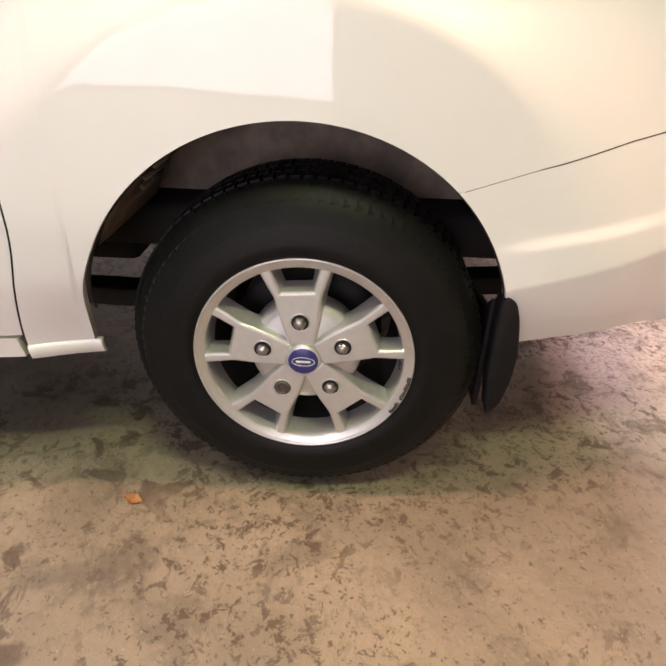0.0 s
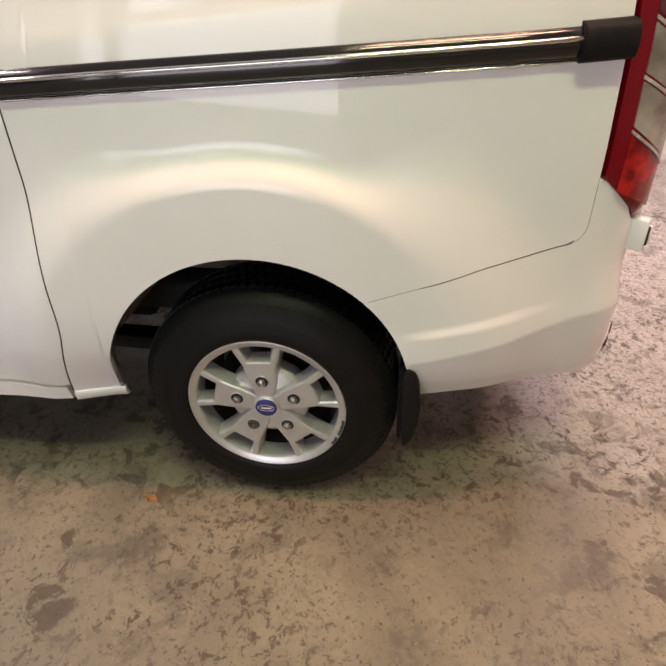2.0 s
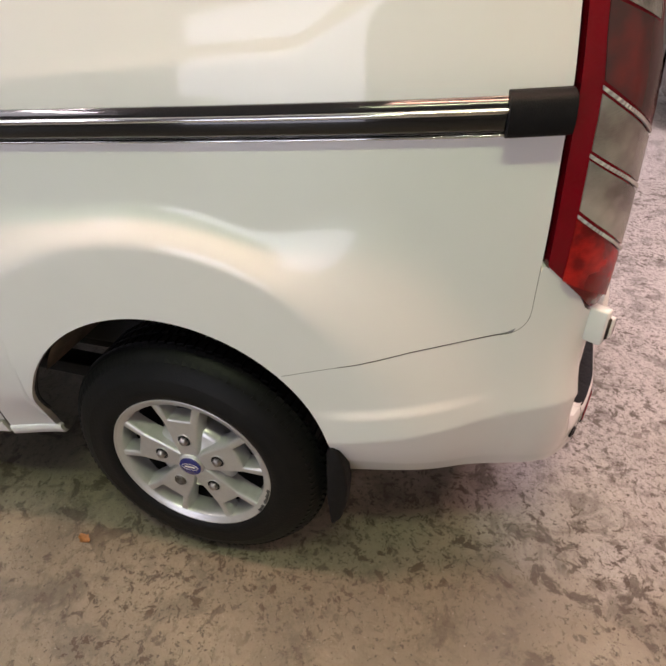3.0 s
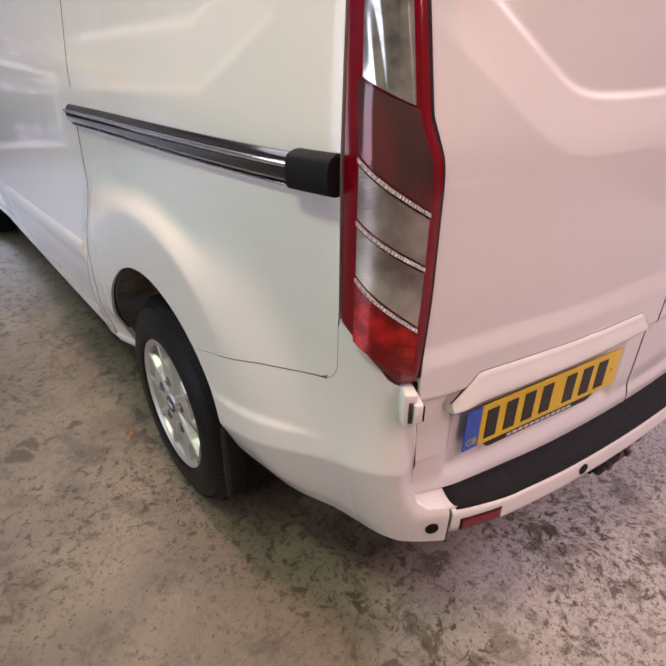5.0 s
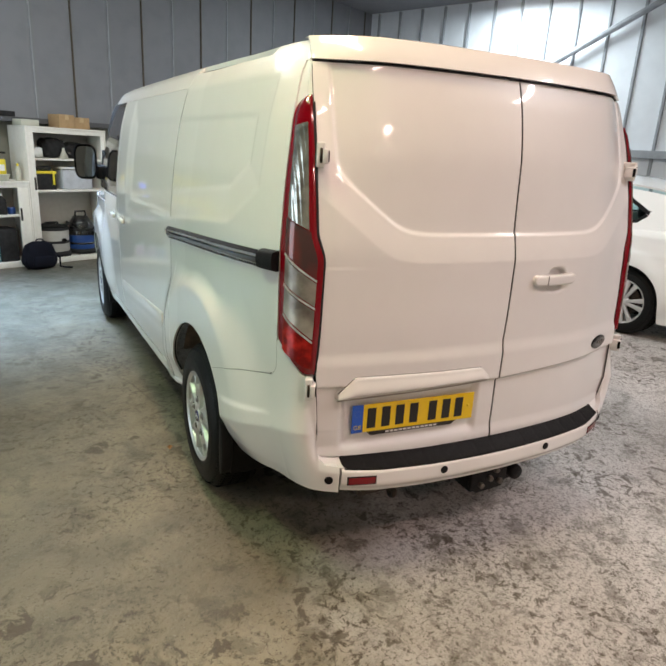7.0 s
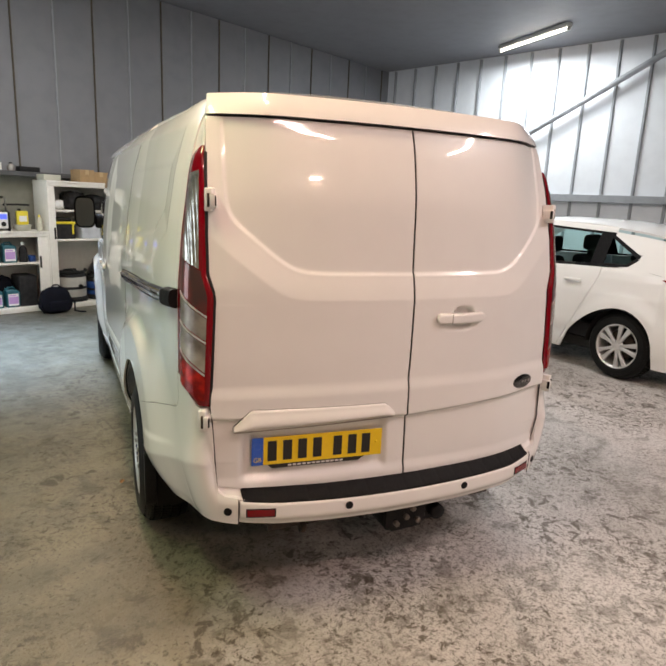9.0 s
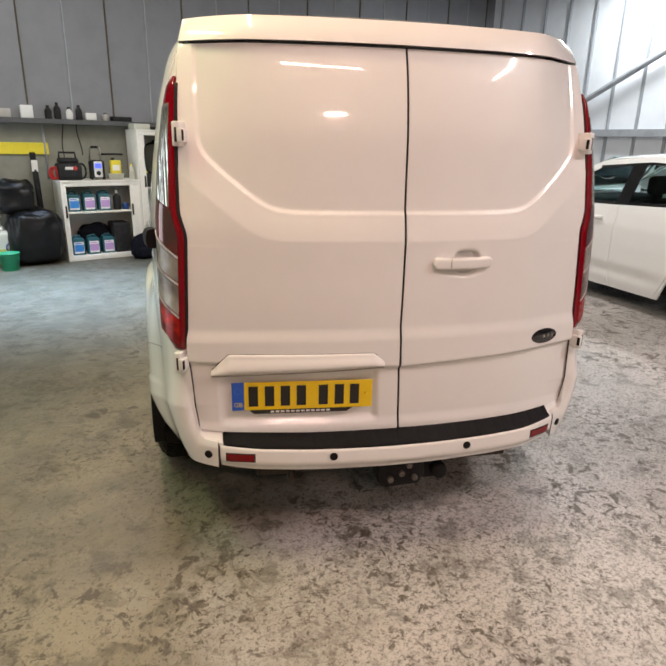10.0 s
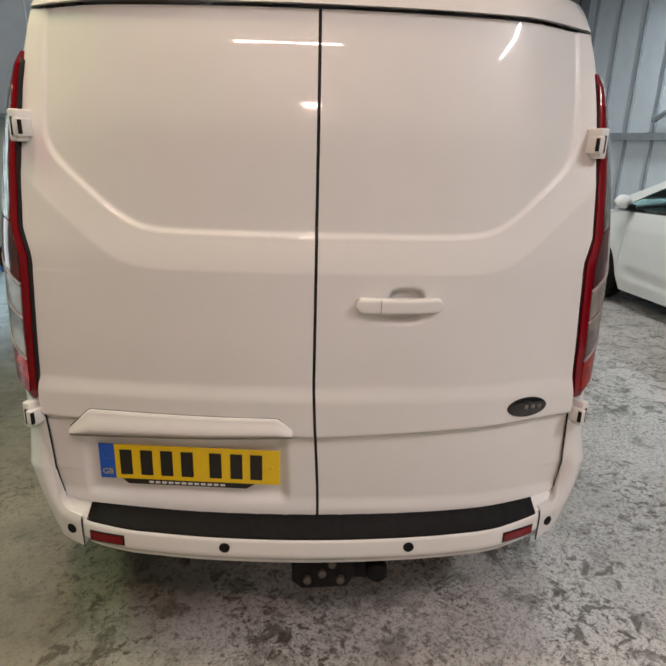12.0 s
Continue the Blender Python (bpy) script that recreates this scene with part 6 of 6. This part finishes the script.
    base = mix(mul(spots, ramp(noise_at(3.1, 5, 0.5), 0.38, 0.58)), base, (0.070, 0.056, 0.036))
    base = mix(ramp(noise_at(70, 5, 0.1, 0.65), 0.60, 0.64, 0.85), base, (0.07, 0.057, 0.042))
    base = mix(ramp(noise_at(95, 4, 0.0, 0.6), 0.64, 0.72, 0.35), base, (0.50, 0.48, 0.42))
    base = mix(crack(), base, (0.085, 0.068, 0.045))
    nt.links.new(base, b.inputs["Base Color"])
    rr = nt.nodes.new("ShaderNodeMapRange")
    rr.inputs["To Min"].default_value, rr.inputs["To Max"].default_value = 0.20, 0.66
    nt.links.new(noise_at(5, 4), rr.inputs["Value"])
    nt.links.new(rr.outputs[0], b.inputs["Roughness"])
    bp = nt.nodes.new("ShaderNodeBump")
    bp.inputs["Strength"].default_value, bp.inputs["Distance"].default_value = 0.8, 0.007
    nt.links.new(noise_at(22, 9, 0.4, 0.68), bp.inputs["Height"])
    nt.links.new(bp.outputs[0], b.inputs["Normal"])
    return m


CONC = concrete()
JOINT = material("joint_dirt", (0.10, 0.085, 0.06), 0.9, grain=0.5, scale=30)
BLOCK = material("painted_blockwork", (0.27, 0.272, 0.235), 0.8, grain=0.4, scale=9, second=(0.18, 0.18, 0.155), blotch=0.4, blotch_scale=1.2)
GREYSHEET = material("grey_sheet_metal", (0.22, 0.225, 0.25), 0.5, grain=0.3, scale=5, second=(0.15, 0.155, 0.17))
SHEET = material("white_sheet_metal", (0.76, 0.79, 0.84), 0.45, 0.0, grain=0.3, scale=5, second=(0.62, 0.65, 0.7))
STEELGREY = material("grey_painted_steel", (0.33, 0.35, 0.38), 0.5, grain=0.3, scale=9)
SHADESTEEL = material("shadow_toned_steel", (0.09, 0.093, 0.10), 0.55, grain=0.4, scale=9)
U0, U1, V0, V1 = -5.2, 8.4, -12.0, 0.56


def in_room(ob):
    ob.matrix_world = room_pose(0, 0)
    return ob


# floor slab, with dirt-filled cracks and saw-cut joints
floor = tagged(in_room(part("floor", box(U0 - 6, U1 + 0.2, V0 - 0.2, V1 + 0.2, -0.16, 0.0), CONC, smooth=False)), "stained worn concrete workshop floor", "floor", kind="structure")


def floor_joint(p0, p1, wide, wander, seed):
    """A shallow ragged ridge of dirt that stands in a joint."""
    a, c = Vector((*p0, 0)), Vector((*p1, 0))
    d = (c - a).normalized()
    side = Vector((-d.y, d.x, 0))
    b = bmesh.new()
    n = max(8, int((c - a).length / 0.04))
    rows = []
    for k in range(n + 1):
        q = a.lerp(c, k / n) + side * wander * noise.noise(Vector((k * 0.17, seed, 0)))
        w = wide * (0.55 + 0.6 * abs(noise.noise(Vector((k * 0.6, seed, 4)))))
        rows.append([b.verts.new(q + side * w), b.verts.new(q + Vector((0, 0, 0.0012))), b.verts.new(q - side * w)])
        rows[-1][0].co.z = rows[-1][2].co.z = 0.0003
    for r0, r1 in zip(rows, rows[1:]):
        b.faces.new((r0[0], r0[1], r1[1], r1[0]))
        b.faces.new((r0[1], r0[2], r1[2], r1[1]))
    ob = part("floor_joint", b, JOINT, None)
    return tagged(ob, "dirt-filled joint in the concrete floor", "joint", kind="structure")


floor_joint((2.95, 3.5), (3.62, 1.2), 0.0025, 0.012, 2.0)
floor_joint((3.25, 2.43), (5.2, 3.0), 0.0025, 0.012, 3.0)


def room_box(name, u0, u1, v0, v1, z0, z1, mat, label, category="wall"):
    return tagged(in_room(part(name, box(u0, u1, v0, v1, z0, z1), mat, smooth=False)), label, category, kind="structure")


wall_b = room_box("wall_back", U0 - 0.2, U1 + 0.2, V1, V1 + 0.2, 0, CEIL, BLOCK, "pale painted block wall")
room_box("wall_front", U0 - 0.2, U1 + 0.2, V0 - 0.2, V0, 0, CEIL, BLOCK, "pale painted block wall")
wall_r = room_box("wall_right", U1, U1 + 0.06, V0, V1, 0, CEIL, SHEET, "white ribbed sheet metal wall")
# left wall with the open roller door
D0, D1, DH = -3.6, -0.5, 3.0
lw = box(U0 - 0.2, U0, V0, D0, 0, CEIL)
box(U0 - 0.2, U0, D1, V1, 0, CEIL, bm=lw)
box(U0 - 0.2, U0, D0, D1, DH, CEIL, bm=lw)
tagged(in_room(part("wall_left", lw, BLOCK, smooth=False)), "pale painted block wall with an open roller door", "wall", kind="structure")
room_box("ceiling", U0 - 0.2, U1 + 0.2, V0 - 0.2, V1 + 0.2, CEIL, CEIL + 0.15, GREYSHEET, "grey sheet roof lining", "ceiling")
area_lamp("door_daylight", room_pose(U0 - 0.1, (D0 + D1) / 2, DH / 2) @ pose(0, 0, 0, 0, -90, 0), DH - 0.1, D1 - D0 - 0.1, 104, (0.72, 0.86, 1.0))

# roof light, unseen, set over the bright floor before the cupboards
ROOFGLASS = bpy.data.materials.new("translucent_roof_sheet")
ROOFGLASS.use_nodes = True
rg_ = ROOFGLASS.node_tree.nodes["Principled BSDF"]
rg_.inputs["Base Color"].default_value = (0.8, 0.85, 0.9, 1)
rg_.inputs["Emission Color"].default_value = (0.80, 0.92, 1.0, 1)
rg_.inputs["Emission Strength"].default_value = 3.0
rl_m = pose(-2.5, 4.4, CEIL, 0, 0, 90)
roof_light = tagged(part("roof_light", box(-0.72, 0.72, -1.62, 1.62, -0.03, -0.002, 0.004), SHEET, smooth=False), "translucent roof light panel in the ceiling", "roof light", kind="structure")
roof_light.matrix_world = rl_m
part("pane", box(-0.66, 0.66, -1.56, 1.56, -0.036, -0.0305), ROOFGLASS, roof_light, smooth=False)
roof_day = area_lamp("roof_daylight", rl_m @ pose(0, 0, -0.045), 1.3, 3.1, 165, (0.38, 0.60, 1.0))
roof_day.data.spread = radians(48)     # narrowed to bound the pool of light; no shaft is built

# grey cladding above the blockwork, with its ledge
clad = tagged(in_room(part("cladding", box(U0, U1, V1 - 0.10, V1 - 0.002, 1.76, CEIL - 0.01), GREYSHEET, smooth=False)), "grey sheet cladding above the block wall", "wall", kind="structure")
for k in range(26):
    u = U0 + 0.35 + 0.52 * k
    b = prism([(u - 0.010, V1 - 0.10), (u - 0.007, V1 - 0.118), (u + 0.007, V1 - 0.118), (u + 0.010, V1 - 0.10)], 1.77, CEIL - 0.02)
    part("rib", b, JOINT if k % 2 else STEELGREY, clad, smooth=False)
# the ledge's dark tone paints in the shadow line along the wall
tagged(in_room(part("wall_ledge", box(U0, U1, V1 - 0.22, V1 - 0.002, 1.70, 1.76, 0.004), SHADESTEEL, smooth=False)), "steel ledge along the wall, coloured dark as its shadow", "ledge", kind="structure")
# ribs, girt and brace of the white wall
for k in range(24):
    v = V1 - 0.3 - 0.5 * k
    b = prism([(U1, v - 0.028), (U1 - 0.035, v - 0.016), (U1 - 0.035, v + 0.016), (U1, v + 0.028)], 0.0, CEIL - 0.02)
    part("rib", b, STEELGREY, wall_r, smooth=False)
tagged(in_room(part("wall_girt", box(U1 - 0.12, U1 - 0.001, V0 + 0.01, V1 - 0.15, 1.74, 1.86, 0.005), STEELGREY, smooth=False)), "grey steel rail across the ribbed wall", "rail", kind="structure")
br = tube([(U1 - 0.16, -1.3, 2.05), (U1 - 0.16, -5.2, 4.1)], 0.05, 8)
tagged(in_room(part("wall_brace", br, STEELGREY, smooth=False)), "grey diagonal steel wall brace", "brace", kind="structure")

# yellow board on the back wall, clutter on the ledge
yb2 = tagged(in_room(part("wall_board", box(-0.62, 0.02, V1 - 0.03, V1 - 0.003, 1.325, 1.47, 0.004), YELLOWP, smooth=False)), "yellow board fixed to the block wall", "board")
for u, h, mt in ((0.05, 0.16, DARK), (0.16, 0.20, DARK), (0.30, 0.15, WHITEP), (0.42, 0.18, DARK), (0.75, 0.10, GREYP)):
    dark_bottle(u, 0.44, 1.761, h, 0.042, mt, "bottle standing on the wall ledge", SEAL)
pipe = tagged(in_room(part("wall_pipe", tube([(-0.02, V1 - 0.03, 1.02), (-0.02, V1 - 0.03, 1.71)], 0.014), STEELGREY)), "thin grey conduit on the block wall", "pipe")

for u0, u1, z0, z1 in ((0.40, 0.43, 1.70, 1.32), (0.22, 0.20, 1.70, 1.25), (-0.55, -0.60, 1.70, 0.9)):
    cable = tube([(u0 + (u1 - u0) * k + 0.012 * math.sin(5 * k + u0 * 9), V1 - 0.012, z0 + (z1 - z0) * k) for k in lin(0, 1, 14)], 0.006, 6)
    tagged(in_room(part("wall_cable", cable, SEAL)), "thin black cable hanging on the block wall", "cable", "wall cables")
for u, w, h, mt, nm in ((-0.75, 0.22, 0.13, DARK, "dark"), (-0.46, 0.16, 0.10, GREYP, "grey"), (-0.20, 0.14, 0.15, WHITEP, "white"), (0.56, 0.13, 0.09, WHITEP, "white"), (0.95, 0.26, 0.06, DARK, "dark")):
    bx = tagged(part("ledge_box", box(-w / 2, w / 2, -0.07, 0.07, 0, h, 0.006), mt), "small %s box standing on the wall ledge" % nm, "box", "boxes on the ledge")
    bx.matrix_world = room_pose(u, 0.44, 1.761, 7 if w > 0.2 else -5)

# ---- tube lights on the ceiling ----
TUBEGLOW = bpy.data.materials.new("lit_tube")
TUBEGLOW.use_nodes = True
tb_ = TUBEGLOW.node_tree.nodes["Principled BSDF"]
tb_.inputs["Base Color"].default_value = (0.9, 0.9, 0.9, 1)
tb_.inputs["Emission Color"].default_value = (1.0, 0.95, 0.88, 1)
tb_.inputs["Emission Strength"].default_value = 12.0
# the added fill lamps get battens too
for tx, ty, turn, watts, tint in TUBES:
    fit_ = empty("tube_light", pose(tx, ty, CEIL, 0, 0, turn), label="lit fluorescent tube batten on the unseen ceiling, for room or fill light", category="ceiling light", group="ceiling tube lights")
    part("batten", box(-0.80, 0.80, -0.05, 0.05, -0.06, 0.0, 0.008), WHITEP, fit_)
    part("tube", tube([(-0.76, 0, -0.085), (0.76, 0, -0.085)], 0.013, 10), TUBEGLOW, fit_)
    part("end_cap", box(-0.80, -0.765, -0.022, 0.022, -0.11, -0.06, 0.004), WHITEP, fit_)
    part("end_cap", box(0.765, 0.80, -0.022, 0.022, -0.11, -0.06, 0.004), WHITEP, fit_)
# a dead leaf on the floor beside the wheel
LEAF = material("dead_leaf", (0.34, 0.16, 0.055), 0.7, grain=0.7, scale=90, second=(0.17, 0.07, 0.025))
g = []
for k in lin(0, 1, 9):
    half = 0.013 * math.sin(math.pi * (0.06 + 0.9 * k)) * (1 + 0.2 * math.sin(k * 17))
    g.append([Vector((-0.022 + 0.044 * k, half * w, 0.003 + 0.004 * w * w + 0.004 * (k - 0.5) ** 2 + 0.0015 * math.sin(9 * k + 2 * w))) for w in lin(-1, 1, 7)])
leaf = part("fallen_leaf", skin(g, 0.001, lambda i, j: Vector((0, 0, -1))), LEAF)
leaf.matrix_world = pose(-1.014, 1.362, -0.0015, 0, 0, 70)
tagged(leaf, "small curled brown dead leaf on the concrete floor", "leaf")
# ground outside the door
tagged(part("ground", box(-60, 60, -60, 60, -0.4, -0.17), CONC, smooth=False), "concrete yard outside the door", "ground", kind="structure")
